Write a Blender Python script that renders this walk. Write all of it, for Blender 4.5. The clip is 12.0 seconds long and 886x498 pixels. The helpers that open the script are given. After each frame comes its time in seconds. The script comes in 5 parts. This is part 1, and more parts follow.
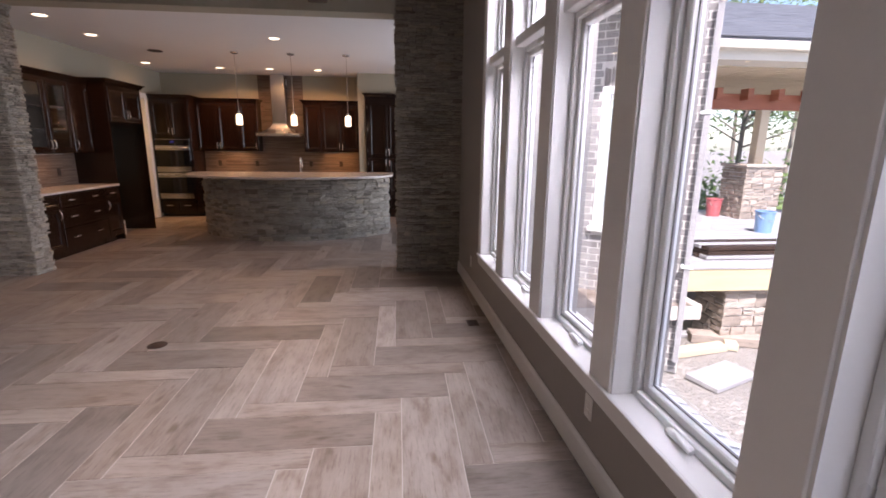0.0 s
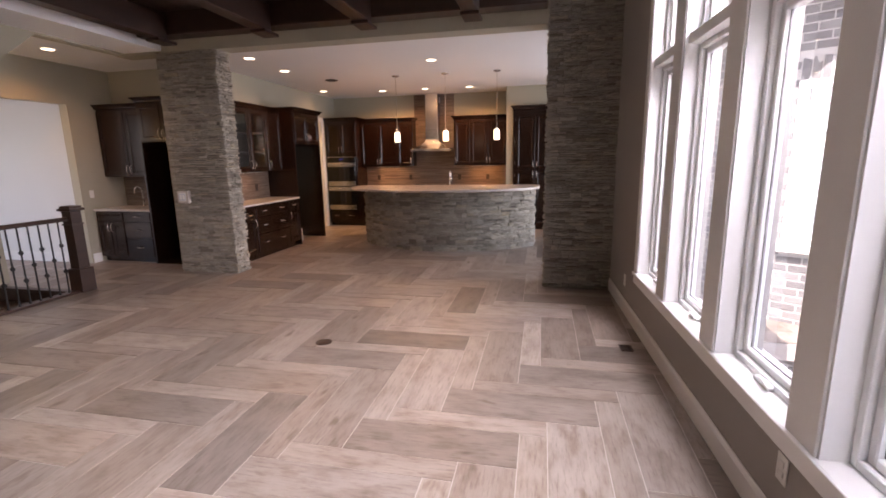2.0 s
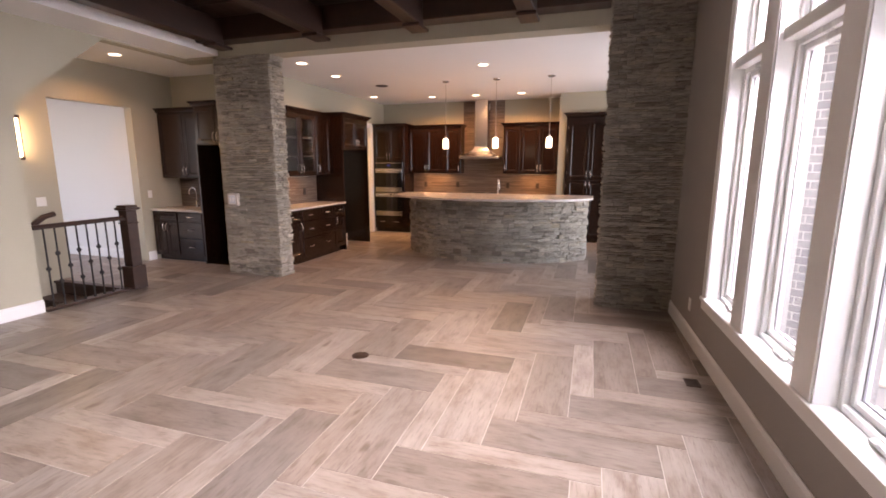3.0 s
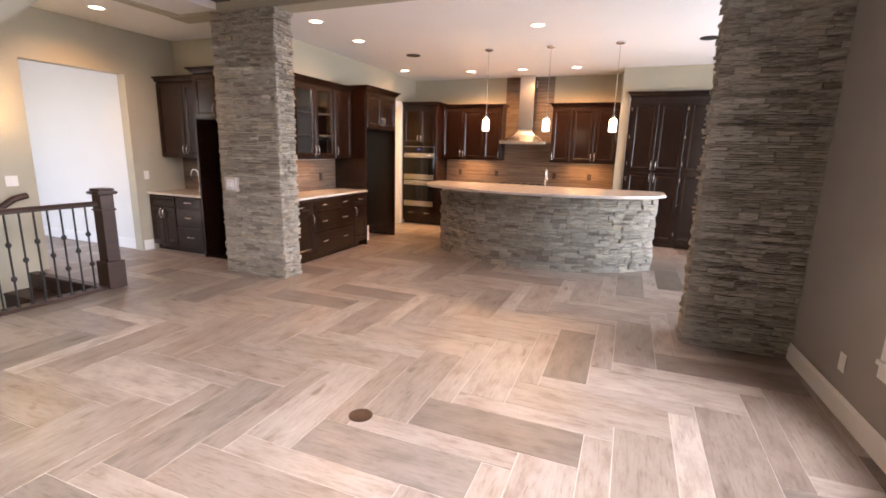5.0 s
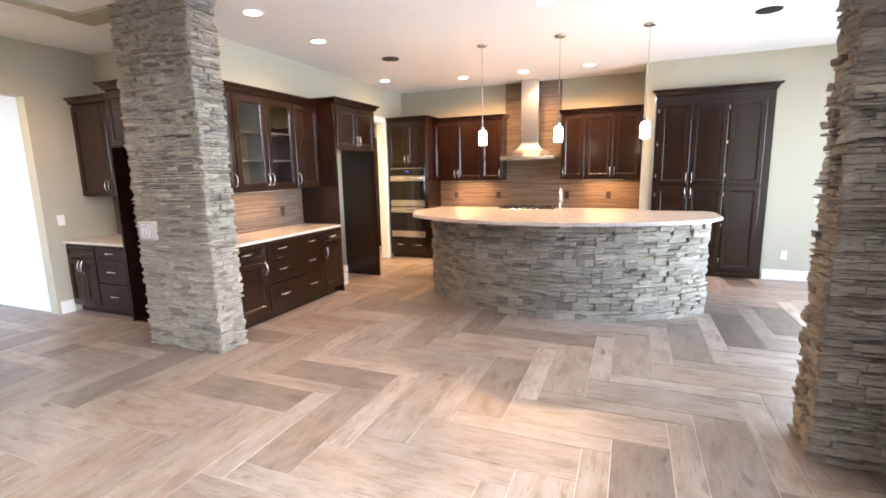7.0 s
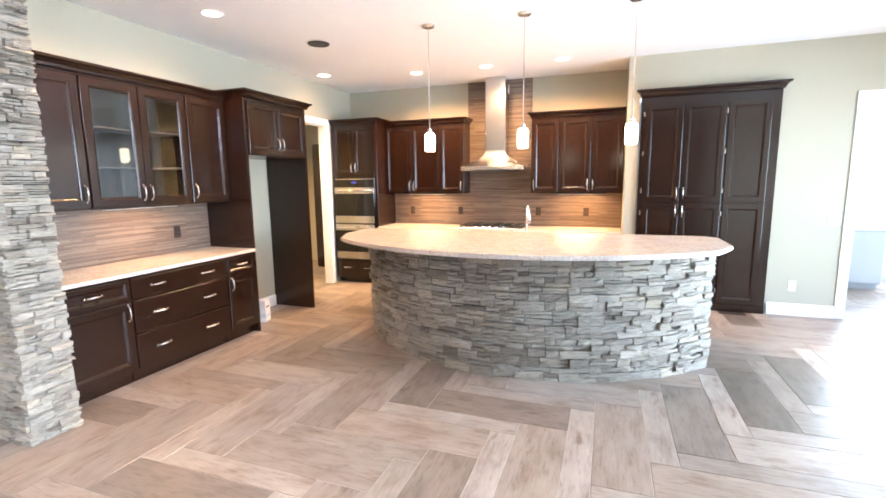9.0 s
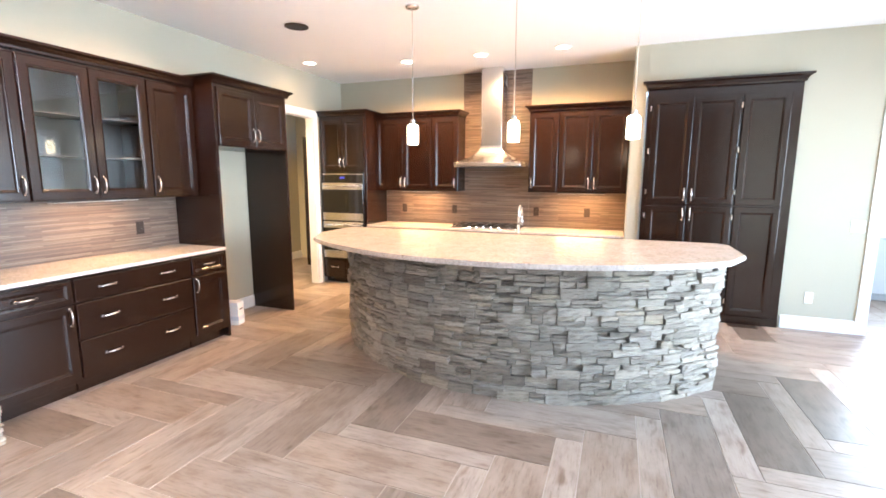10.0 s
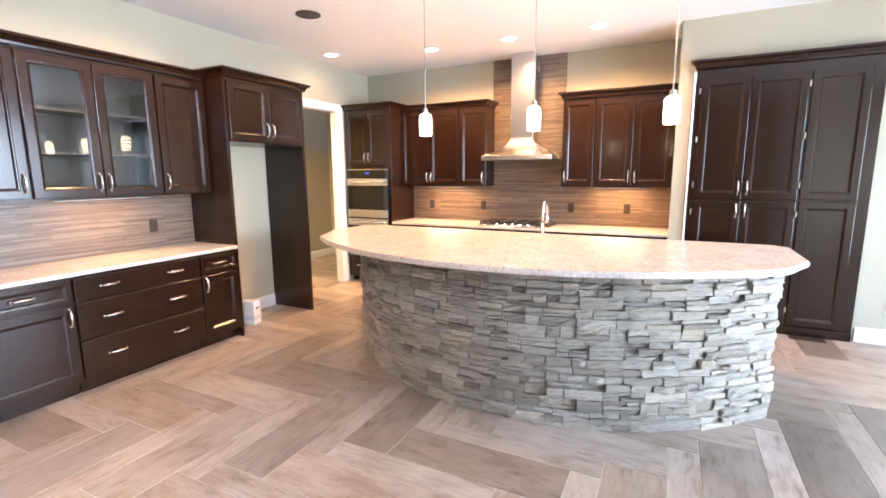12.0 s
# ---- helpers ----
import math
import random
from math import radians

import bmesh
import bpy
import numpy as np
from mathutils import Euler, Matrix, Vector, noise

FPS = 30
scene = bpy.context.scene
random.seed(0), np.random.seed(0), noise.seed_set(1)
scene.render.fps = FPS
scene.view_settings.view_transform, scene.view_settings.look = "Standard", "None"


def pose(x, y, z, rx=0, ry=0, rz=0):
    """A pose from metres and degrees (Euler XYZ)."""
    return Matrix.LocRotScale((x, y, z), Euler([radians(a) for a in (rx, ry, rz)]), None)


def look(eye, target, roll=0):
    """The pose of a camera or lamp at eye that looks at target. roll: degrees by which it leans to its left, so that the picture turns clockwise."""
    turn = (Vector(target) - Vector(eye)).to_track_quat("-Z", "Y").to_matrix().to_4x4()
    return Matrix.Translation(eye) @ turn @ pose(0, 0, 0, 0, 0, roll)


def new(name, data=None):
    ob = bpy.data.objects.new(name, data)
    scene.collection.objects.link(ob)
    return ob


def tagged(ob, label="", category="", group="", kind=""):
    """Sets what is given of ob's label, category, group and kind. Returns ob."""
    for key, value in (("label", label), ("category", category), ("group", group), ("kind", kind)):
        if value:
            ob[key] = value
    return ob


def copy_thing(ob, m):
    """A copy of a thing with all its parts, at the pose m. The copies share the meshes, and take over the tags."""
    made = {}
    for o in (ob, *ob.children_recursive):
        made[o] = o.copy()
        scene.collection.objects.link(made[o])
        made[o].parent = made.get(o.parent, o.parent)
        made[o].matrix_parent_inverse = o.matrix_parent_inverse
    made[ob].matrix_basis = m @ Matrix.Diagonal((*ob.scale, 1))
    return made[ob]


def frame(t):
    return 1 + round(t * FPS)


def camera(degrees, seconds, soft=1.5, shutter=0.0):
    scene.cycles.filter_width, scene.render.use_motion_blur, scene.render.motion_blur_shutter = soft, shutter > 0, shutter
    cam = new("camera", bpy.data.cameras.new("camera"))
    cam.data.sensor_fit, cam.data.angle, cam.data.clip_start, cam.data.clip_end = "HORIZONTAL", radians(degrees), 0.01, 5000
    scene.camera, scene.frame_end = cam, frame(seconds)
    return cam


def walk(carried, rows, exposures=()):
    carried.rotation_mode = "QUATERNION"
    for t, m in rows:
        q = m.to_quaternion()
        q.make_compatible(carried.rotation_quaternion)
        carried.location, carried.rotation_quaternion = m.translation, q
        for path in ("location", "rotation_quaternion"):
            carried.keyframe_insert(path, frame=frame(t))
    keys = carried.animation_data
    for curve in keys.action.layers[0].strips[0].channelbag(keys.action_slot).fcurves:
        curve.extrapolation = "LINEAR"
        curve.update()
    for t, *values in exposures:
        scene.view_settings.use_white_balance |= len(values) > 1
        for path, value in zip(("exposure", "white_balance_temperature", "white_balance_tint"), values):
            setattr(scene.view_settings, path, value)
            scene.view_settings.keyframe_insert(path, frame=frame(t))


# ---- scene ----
cam = camera(87.7, 12.0, soft=1.7)
PATH = [
    (0, (0.188, -0.178, 1.579), (0.37, 1.766, 1.142), 0.7),
    (0.5, (0.173, -0.171, 1.577), (0.244, 1.779, 1.136), 0.6),
    (1, (0.147, -0.173, 1.583), (0.06, 1.777, 1.148), 0.1),
    (1.5, (0.134, -0.16, 1.585), (-0.124, 1.78, 1.171), -0.5),
    (2, (0.131, -0.115, 1.593), (-0.291, 1.801, 1.204), -1.0),
    (2.5, (0.118, -0.03, 1.6), (-0.422, 1.861, 1.238), -0.7),
    (3, (0.061, 0.13, 1.592), (-0.548, 2.002, 1.235), 0.1),
    (3.5, (-0.005, 0.356, 1.59), (-0.675, 2.205, 1.228), 0.7),
    (5.5, (-0.531, 1.635, 1.564), (-1.269, 3.446, 1.144), 1.3),
    (6, (-0.663, 1.995, 1.578), (-1.412, 3.805, 1.176), 0.5),
    (6.5, (-0.753, 2.355, 1.598), (-1.515, 4.167, 1.228), -0.5),
    (7, (-0.797, 2.698, 1.588), (-1.55, 4.521, 1.254), -1.2),
    (9, (-0.852, 3.964, 1.6), (-1.528, 5.823, 1.308), -0.7),
    (9.5, (-0.828, 4.199, 1.598), (-1.495, 6.061, 1.304), -0.1),
    (10, (-0.773, 4.406, 1.592), (-1.478, 6.253, 1.288), 0.2),
    (10.5, (-0.753, 4.567, 1.59), (-1.5, 6.395, 1.27), 0.5),
    (11, (-0.723, 4.703, 1.59), (-1.542, 6.497, 1.255), 0.2),
    (11.5, (-0.698, 4.77, 1.587), (-1.557, 6.545, 1.251), -0.1),
    (12, (-0.645, 4.822, 1.578), (-1.535, 6.584, 1.256), -0.4),
]
# (seconds, stops, kelvin, tint): the clip's camera opens up on the way in
LIGHT = [(0.0, 1.17, 6150, 24), (1.5, 1.45, 6300, 25), (2.5, 1.9, 6550, 26), (3.5, 2.24, 6600, 25), (5.5, 2.76, 6200, 17), (7.0, 3.18, 5700, 10), (9.0, 3.48, 5450, 8), (10.5, 3.48, 5450, 9), (12.0, 3.48, 5500, 12)]
walk(cam, [(t, look(eye, target, roll)) for t, eye, target, roll in PATH], LIGHT)

# ---------------------------------------------------------------- world, sun, large lights
SUN_EL, SUN_ROT = 56.0, 190.0
world = bpy.data.worlds.new("sky")
scene.world = world
world.use_nodes = True
wn = world.node_tree.nodes
sky = wn.new("ShaderNodeTexSky")
sky.sky_type, sky.sun_disc = "NISHITA", False
sky.sun_elevation, sky.sun_rotation = radians(SUN_EL), radians(SUN_ROT)
world.node_tree.links.new(sky.outputs[0], wn["Background"].inputs[0])
wn["Background"].inputs[1].default_value = 0.15
sun = new("sun", bpy.data.lights.new("sun", "SUN"))
sun.data.energy, sun.data.angle, sun.data.color = 5.0, radians(0.5), (1.0, 0.95, 0.88)
sun_way = (math.cos(radians(SUN_EL)) * math.sin(radians(SUN_ROT)), math.cos(radians(SUN_EL)) * math.cos(radians(SUN_ROT)), math.sin(radians(SUN_EL)))
sun.matrix_world = look(tuple(20 * c for c in sun_way), (0, 0, 0))


def lamp_area(name, eye, target, sx, sy, watts, color):
    li = bpy.data.lights.new(name, "AREA")
    li.shape, li.size, li.size_y, li.energy, li.color = "RECTANGLE", sx, sy, watts, color
    ob = new(name, li)
    ob.matrix_world = look(eye, target)
    return ob


def lamp_spot(name, at, watts, color, size=120):
    li = bpy.data.lights.new(name, "SPOT")
    li.energy, li.color, li.spot_size, li.spot_blend, li.shadow_soft_size = watts, color, radians(size), 0.7, 0.05
    ob = new(name, li)
    ob.matrix_world = look(at, (at[0], at[1] + 0.001, at[2] - 1))
    return ob


WARM = (1.0, 0.52, 0.20)
DAY = (0.87, 0.945, 1.0)
# sky light in the openings that the walk never faces, and a mudroom fill
lamp_area("nook_window_light", (3.10, 7.55, 1.5), (0, 7.2, 1.15), 3.9, 2.05, 29, DAY).data.spread = radians(130)
lamp_area("transom_window_light", (1.40, 1.20, 2.98), (-1.2, 1.6, 0.0), 5.8, 1.15, 98, (1.0, 0.975, 0.985)).data.spread = radians(108)
lamp_area("foyer_window_light", (-9.0, 2.15, 1.7), (-9.0, 6, 1.4), 2.6, 2.2, 1.0, DAY)
# added fill lamp: no window is built in the mudroom walls
lamp_area("mudroom_fill_light", (2.6, 12.6, 1.6), (2.2, 10, 1.2), 1.6, 1.6, 17, DAY)
CANS = [(-4.10, 6.24), (-4.15, 7.27), (-4.62, 9.63), (-3.40, 10.0), (-2.43, 10.0), (-1.47, 10.0), (-1.60, 7.13)]
for cx, cy in CANS:
    lamp_spot("can_light", (cx, cy, 3.02), 28 if cx > -4.5 and cy > 8 else 1.5 if cy > 9 else 9.5, WARM, 160)
lamp_spot("hall_can_light", (-6.28, 5.09, 3.05), 12, WARM, 150)
for gy in (0.8, 2.6, 4.4):
    lamp_spot("soffit_can_light", (-5.18, gy, 3.40), 23, WARM, 130)
lamp_spot("pantry_can_light", (-6.15, 9.3, 2.95), 55, (1.0, 0.62, 0.26), 150)
for ux, uy, rot in ((-3.55, 10.70, 0), (-1.25, 10.70, 0), (-4.80, 6.95, 90)):
    u = lamp_area("under_cabinet_light", (ux, uy, 1.385), (ux, uy, 0), 0.6, 0.05, 1.35 if rot == 0 else 0.6, WARM)
    u.rotation_euler.z += radians(rot)

# ---------------------------------------------------------------- materials


def base_mat(name, rough=0.6, metal=0.0):
    m = bpy.data.materials.new(name)
    m.use_nodes = True
    p = m.node_tree.nodes["Principled BSDF"]
    p.inputs["Roughness"].default_value, p.inputs["Metallic"].default_value = rough, metal
    return m, m.node_tree.nodes, m.node_tree.links, p


def ramp(n, stops):
    r = n.new("ShaderNodeValToRGB")
    el = r.color_ramp.elements
    while len(el) < len(stops):
        el.new(0.5)
    for e, (pos, c) in zip(el, stops):
        e.position, e.color = pos, (*c, 1)
    return r


def noise_tex(n, l, vec, scale, detail=4.0, rough=0.55, stretch=None):
    if stretch:
        mp = n.new("ShaderNodeMapping")
        mp.inputs["Scale"].default_value = stretch
        l.new(vec, mp.inputs["Vector"])
        vec = mp.outputs[0]
    t = n.new("ShaderNodeTexNoise")
    t.inputs["Scale"].default_value, t.inputs["Detail"].default_value, t.inputs["Roughness"].default_value = scale, detail, rough
    l.new(vec, t.inputs["Vector"])
    return t


def bump(n, l, p, height, strength, dist=0.01):
    b = n.new("ShaderNodeBump")
    b.inputs["Strength"].default_value, b.inputs["Distance"].default_value = strength, dist
    l.new(height, b.inputs["Height"])
    l.new(b.outputs[0], p.inputs["Normal"])


def mixc(n, l, fac, a, b, mode="MIX"):
    m = n.new("ShaderNodeMix")
    m.data_type, m.blend_type = "RGBA", mode
    if isinstance(fac, float):
        m.inputs[0].default_value = fac
    else:
        l.new(fac, m.inputs[0])
    for sock, v in ((m.inputs[6], a), (m.inputs[7], b)):
        if isinstance(v, tuple):
            sock.default_value = (*v, 1)
        else:
            l.new(v, sock)
    return m.outputs[2]


def math_node(n, l, op, a, b):
    m = n.new("ShaderNodeMath")
    m.operation = op
    for sock, v in zip(m.inputs, (a, b)):
        if isinstance(v, (int, float)):
            sock.default_value = v
        else:
            l.new(v, sock)
    return m.outputs[0]


def surface(name, a, b, rough, scale=3.0, fine=60.0, bumpy=0.1, metal=0.0, stretch=None, spread=0.1, dist=0.004):
    """Two tones mixed at a broad scale, with fine grain in gloss and relief."""
    m, n, l, p = base_mat(name, rough, metal)
    co = n.new("ShaderNodeTexCoord").outputs["Object"]
    big = noise_tex(n, l, co, scale, 3, stretch=stretch)
    small = noise_tex(n, l, co, fine, 3, stretch=stretch)
    r = ramp(n, [(0.3, a), (0.7, b)])
    l.new(mixc(n, l, 0.35, big.outputs["Color"], small.outputs["Color"]), r.inputs[0])
    l.new(r.outputs[0], p.inputs["Base Color"])
    l.new(math_node(n, l, "ADD", math_node(n, l, "MULTIPLY", big.outputs["Fac"], spread * 2), rough - spread), p.inputs["Roughness"])
    bump(n, l, p, small.outputs["Fac"], bumpy, dist)
    return m


def random_of_piece(n, l):
    oi, ge = n.new("ShaderNodeObjectInfo"), n.new("ShaderNodeNewGeometry")
    return math_node(n, l, "FRACT", math_node(n, l, "ADD", oi.outputs["Random"], ge.outputs["Random Per Island"]), 0)


def plank_material(name, tones):
    m, n, l, p = base_mat(name, 0.38)
    rnd = random_of_piece(n, l)
    uv = n.new("ShaderNodeUVMap").outputs[0]
    off = n.new("ShaderNodeVectorMath")
    off.operation = "ADD"
    cb = n.new("ShaderNodeCombineXYZ")
    l.new(math_node(n, l, "MULTIPLY", rnd, 37.0), cb.inputs[0])
    l.new(math_node(n, l, "MULTIPLY", rnd, 91.0), cb.inputs[1])
    l.new(uv, off.inputs[0])
    l.new(cb.outputs[0], off.inputs[1])
    v = off.outputs[0]
    cloud = noise_tex(n, l, v, 3.2, 5, 0.62, (1.0, 2.6, 1))
    grain = noise_tex(n, l, v, 11.0, 7, 0.72, (0.6, 5.0, 1))
    knots = noise_tex(n, l, v, 5.0, 2, 0.5, (0.8, 2.0, 1))
    tone = ramp(n, tones)
    l.new(rnd, tone.inputs[0])
    cl = ramp(n, [(0.32, (0.69, 0.63, 0.58)), (0.50, (1.0, 0.99, 0.98)), (0.68, (1.16, 1.16, 1.16))])
    l.new(cloud.outputs["Fac"], cl.inputs[0])
    gr = ramp(n, [(0.30, (0.58, 0.52, 0.46)), (0.47, (1.0, 1.0, 1.0)), (0.75, (1.14, 1.14, 1.14))])
    l.new(grain.outputs["Fac"], gr.inputs[0])
    kn = ramp(n, [(0.24, (0.55, 0.47, 0.40)), (0.36, (1.0, 1.0, 1.0))])
    l.new(knots.outputs["Fac"], kn.inputs[0])
    c = mixc(n, l, 1.0, tone.outputs[0], cl.outputs[0], "MULTIPLY")
    c = mixc(n, l, 1.0, c, gr.outputs[0], "MULTIPLY")
    c = mixc(n, l, 1.0, c, kn.outputs[0], "MULTIPLY")
    l.new(c, p.inputs["Base Color"])
    l.new(math_node(n, l, "ADD", math_node(n, l, "MULTIPLY", grain.outputs["Fac"], 0.22), 0.25), p.inputs["Roughness"])
    bump(n, l, p, grain.outputs["Fac"], 0.12, 0.003)
    return m


def stone_material(name, tones, rough=0.85, scale=14.0, dist=0.01):
    m, n, l, p = base_mat(name, rough)
    rnd = random_of_piece(n, l)
    co = n.new("ShaderNodeTexCoord").outputs["Object"]
    t = ramp(n, tones)
    l.new(rnd, t.inputs[0])
    a = noise_tex(n, l, co, scale, 6, 0.68, (0.4, 0.4, 2.4))
    b = noise_tex(n, l, co, scale * 5, 3)
    v = ramp(n, [(0.30, (0.50, 0.49, 0.47)), (0.46, (0.96, 0.96, 0.96)), (0.58, (1.08, 1.08, 1.07)), (0.76, (1.36, 1.34, 1.30))])
    l.new(a.outputs["Fac"], v.inputs[0])
    l.new(mixc(n, l, 1.0, t.outputs[0], v.outputs[0], "MULTIPLY"), p.inputs["Base Color"])
    bump(n, l, p, mixc(n, l, 0.35, a.outputs["Color"], b.outputs["Color"]), 0.85, dist)
    return m


def splash_material():
    """Thin horizontal strips of brown, tan and grey glass and stone."""
    m, n, l, p = base_mat("strip_mosaic", 0.3)
    sep = n.new("ShaderNodeSeparateXYZ")
    l.new(n.new("ShaderNodeTexCoord").outputs["Object"], sep.inputs[0])
    cb = n.new("ShaderNodeCombineXYZ")
    l.new(math_node(n, l, "ADD", sep.outputs[0], sep.outputs[1]), cb.inputs[0])
    l.new(sep.outputs[2], cb.inputs[1])
    br = n.new("ShaderNodeTexBrick")
    br.offset, br.offset_frequency, br.squash, br.squash_frequency = 0.37, 2, 0.7, 3
    for key, val in (("Scale", 1.0), ("Mortar Size", 0.0012), ("Mortar Smooth", 0.2), ("Brick Width", 0.55), ("Row Height", 0.0115)):
        br.inputs[key].default_value = val
    br.inputs["Color1"].default_value, br.inputs["Color2"].default_value, br.inputs["Mortar"].default_value = (0, 0, 0, 1), (1, 1, 1, 1), (0.08, 0.08, 0.08, 1)
    l.new(cb.outputs[0], br.inputs["Vector"])
    b = noise_tex(n, l, cb.outputs[0], 30.0, 4, 0.6, (0.5, 6.0, 1.0))
    r = ramp(n, [(0.0, (0.062, 0.042, 0.031)), (0.25, (0.13, 0.090, 0.066)), (0.45, (0.195, 0.145, 0.108)), (0.62, (0.115, 0.084, 0.065)), (0.8, (0.235, 0.185, 0.142)), (1.0, (0.165, 0.135, 0.114))])
    l.new(mixc(n, l, 0.22, br.outputs["Color"], b.outputs["Color"]), r.inputs[0])
    l.new(r.outputs[0], p.inputs["Base Color"])
    l.new(math_node(n, l, "ADD", math_node(n, l, "MULTIPLY", b.outputs["Fac"], 0.4), 0.15), p.inputs["Roughness"])
    bump(n, l, p, br.outputs["Fac"], -0.6, 0.003)
    return m


def quartz_material():
    m, n, l, p = base_mat("quartz", 0.2)
    co = n.new("ShaderNodeTexCoord").outputs["Object"]
    a = noise_tex(n, l, co, 55.0, 4, 0.7)
    b = noise_tex(n, l, co, 7.0, 5, 0.6)
    r = ramp(n, [(0.34, (0.22, 0.18, 0.15)), (0.43, (0.45, 0.395, 0.35)), (0.52, (0.57, 0.515, 0.465)), (0.64, (0.68, 0.63, 0.585))])
    l.new(mixc(n, l, 0.25, a.outputs["Color"], b.outputs["Color"]), r.inputs[0])
    l.new(r.outputs[0], p.inputs["Base Color"])
    return m


def glow_material(name, color, strength):
    m, n, l, p = base_mat(name, 0.4)
    p.inputs["Base Color"].default_value = (0.8, 0.8, 0.78, 1)
    p.inputs["Emission Color"].default_value = (*color, 1)
    p.inputs["Emission Strength"].default_value = strength
    return m


def glass_material(name, tint=(1, 1, 1), rough=0.0):
    m, n, l, p = base_mat(name, rough)
    p.inputs["Base Color"].default_value = (*tint, 1)
    p.inputs["Transmission Weight"].default_value = 1.0
    p.inputs["IOR"].default_value = 1.45
    return m


PAINT = surface("sage_paint", (0.405, 0.378, 0.285), (0.445, 0.415, 0.32), 0.7, 0.8, 140, 0.06)
TAUPE = surface("taupe_paint", (0.30, 0.275, 0.25), (0.335, 0.31, 0.28), 0.7, 0.8, 140, 0.06)
WHITE_WALL = surface("white_wall_paint", (0.72, 0.72, 0.70), (0.76, 0.76, 0.74), 0.7, 0.8, 140, 0.05)
CEILING = surface("ceiling_paint", (0.83, 0.82, 0.80), (0.87, 0.86, 0.84), 0.85, 1.0, 160, 0.12)
TRIM = surface("white_trim_paint", (0.78, 0.78, 0.76), (0.82, 0.82, 0.80), 0.35, 2.0, 90, 0.04)
VINYL = surface("white_vinyl", (0.80, 0.81, 0.80), (0.84, 0.85, 0.84), 0.3, 2.0, 60, 0.02)
PLANK = plank_material("wood_look_tile", [(0.0, (0.125, 0.102, 0.083)), (0.2, (0.253, 0.202, 0.164)), (0.4, (0.174, 0.147, 0.126)), (0.6, (0.290, 0.233, 0.190)), (0.8, (0.235, 0.197, 0.169)), (1.0, (0.339, 0.288, 0.249))])
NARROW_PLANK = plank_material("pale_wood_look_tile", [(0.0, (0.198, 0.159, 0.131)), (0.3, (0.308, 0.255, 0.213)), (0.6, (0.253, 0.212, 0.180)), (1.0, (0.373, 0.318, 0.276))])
GROUT = surface("grout", (0.43, 0.38, 0.335), (0.53, 0.48, 0.43), 0.9, 8, 200, 0.2)
LEDGE = stone_material("ledge_stone", [(0.0, (0.235, 0.205, 0.165)), (0.25, (0.385, 0.345, 0.283)), (0.5, (0.445, 0.402, 0.332)), (0.75, (0.36, 0.328, 0.282)), (0.9, (0.53, 0.482, 0.400)), (1.0, (0.44, 0.372, 0.270))], 0.85, 36.0, 0.055)
# near-black core colour: paints the shade in the joints between ledge stones
JOINT_SHADE = surface("joint_shade", (0.025, 0.024, 0.023), (0.05, 0.048, 0.045), 0.95, 10, 90, 0.3)
ESPRESSO = surface("espresso_wood", (0.0130, 0.0052, 0.0028), (0.0195, 0.0080, 0.0042), 0.19, 2.0, 26, 0.006, stretch=(4, 4, 0.6), spread=0.06)
ESPRESSO.node_tree.nodes["Principled BSDF"].inputs["Specular IOR Level"].default_value = 0.46
ESPRESSO_IN = surface("cabinet_inside", (0.030, 0.024, 0.020), (0.042, 0.034, 0.028), 0.5, 2.5, 30, 0.05)
BEAM = surface("dark_beam_wood", (0.022, 0.010, 0.006), (0.05, 0.022, 0.013), 0.42, 2.0, 24, 0.2, stretch=(5, 0.6, 5), spread=0.1)
NICKEL = surface("brushed_nickel", (0.60, 0.58, 0.55), (0.70, 0.68, 0.65), 0.25, 20, 200, 0.03, metal=1.0, spread=0.06)
STEEL = surface("stainless_steel", (0.56, 0.56, 0.57), (0.62, 0.62, 0.63), 0.26, 3, 90, 0.01, metal=1.0, spread=0.04)
BLACK_GLASS = surface("black_glass", (0.006, 0.006, 0.007), (0.010, 0.010, 0.011), 0.06, 3, 50, 0.0, spread=0.02)
BLACK_IRON = surface("black_iron", (0.012, 0.012, 0.012), (0.025, 0.024, 0.023), 0.5, 12, 120, 0.15)
BROWN_PLASTIC = surface("brown_plastic", (0.028, 0.018, 0.013), (0.04, 0.026, 0.018), 0.4, 8, 90, 0.02)
WHITE_PLASTIC = surface("white_plastic", (0.74, 0.73, 0.69), (0.78, 0.77, 0.73), 0.35, 6, 80, 0.02)
SPLASH = splash_material()
QUARTZ = quartz_material()
PANE = glass_material("window_glass")
CAB_GLASS = glass_material("cabinet_glass", (0.93, 0.96, 0.94))
CAN_GLOW = glow_material("can_glow", (1.0, 0.78, 0.50), 2.0)
SHADE_GLOW = glow_material("pendant_glow", (1.0, 0.76, 0.45), 1.6)
SCONCE_GLOW = glow_material("sconce_glow", (1.0, 0.66, 0.30), 9.0)
STRIP_GLOW = glow_material("strip_glow", (1.0, 0.72, 0.42), 0.05)
CLOCK_GLOW = glow_material("clock_glow", (0.10, 0.12, 1.0), 0.06)
CLOCK_GLOW.node_tree.nodes["Principled BSDF"].inputs["Base Color"].default_value = (0.01, 0.01, 0.02, 1)
BRICK = stone_material("grey_brick", [(0.0, (0.20, 0.188, 0.186)), (0.5, (0.26, 0.245, 0.238)), (1.0, (0.33, 0.312, 0.30))], 0.9, 20, 0.004)
MORTAR = surface("pale_mortar", (0.60, 0.58, 0.55), (0.70, 0.68, 0.64), 0.95, 12, 120, 0.2)
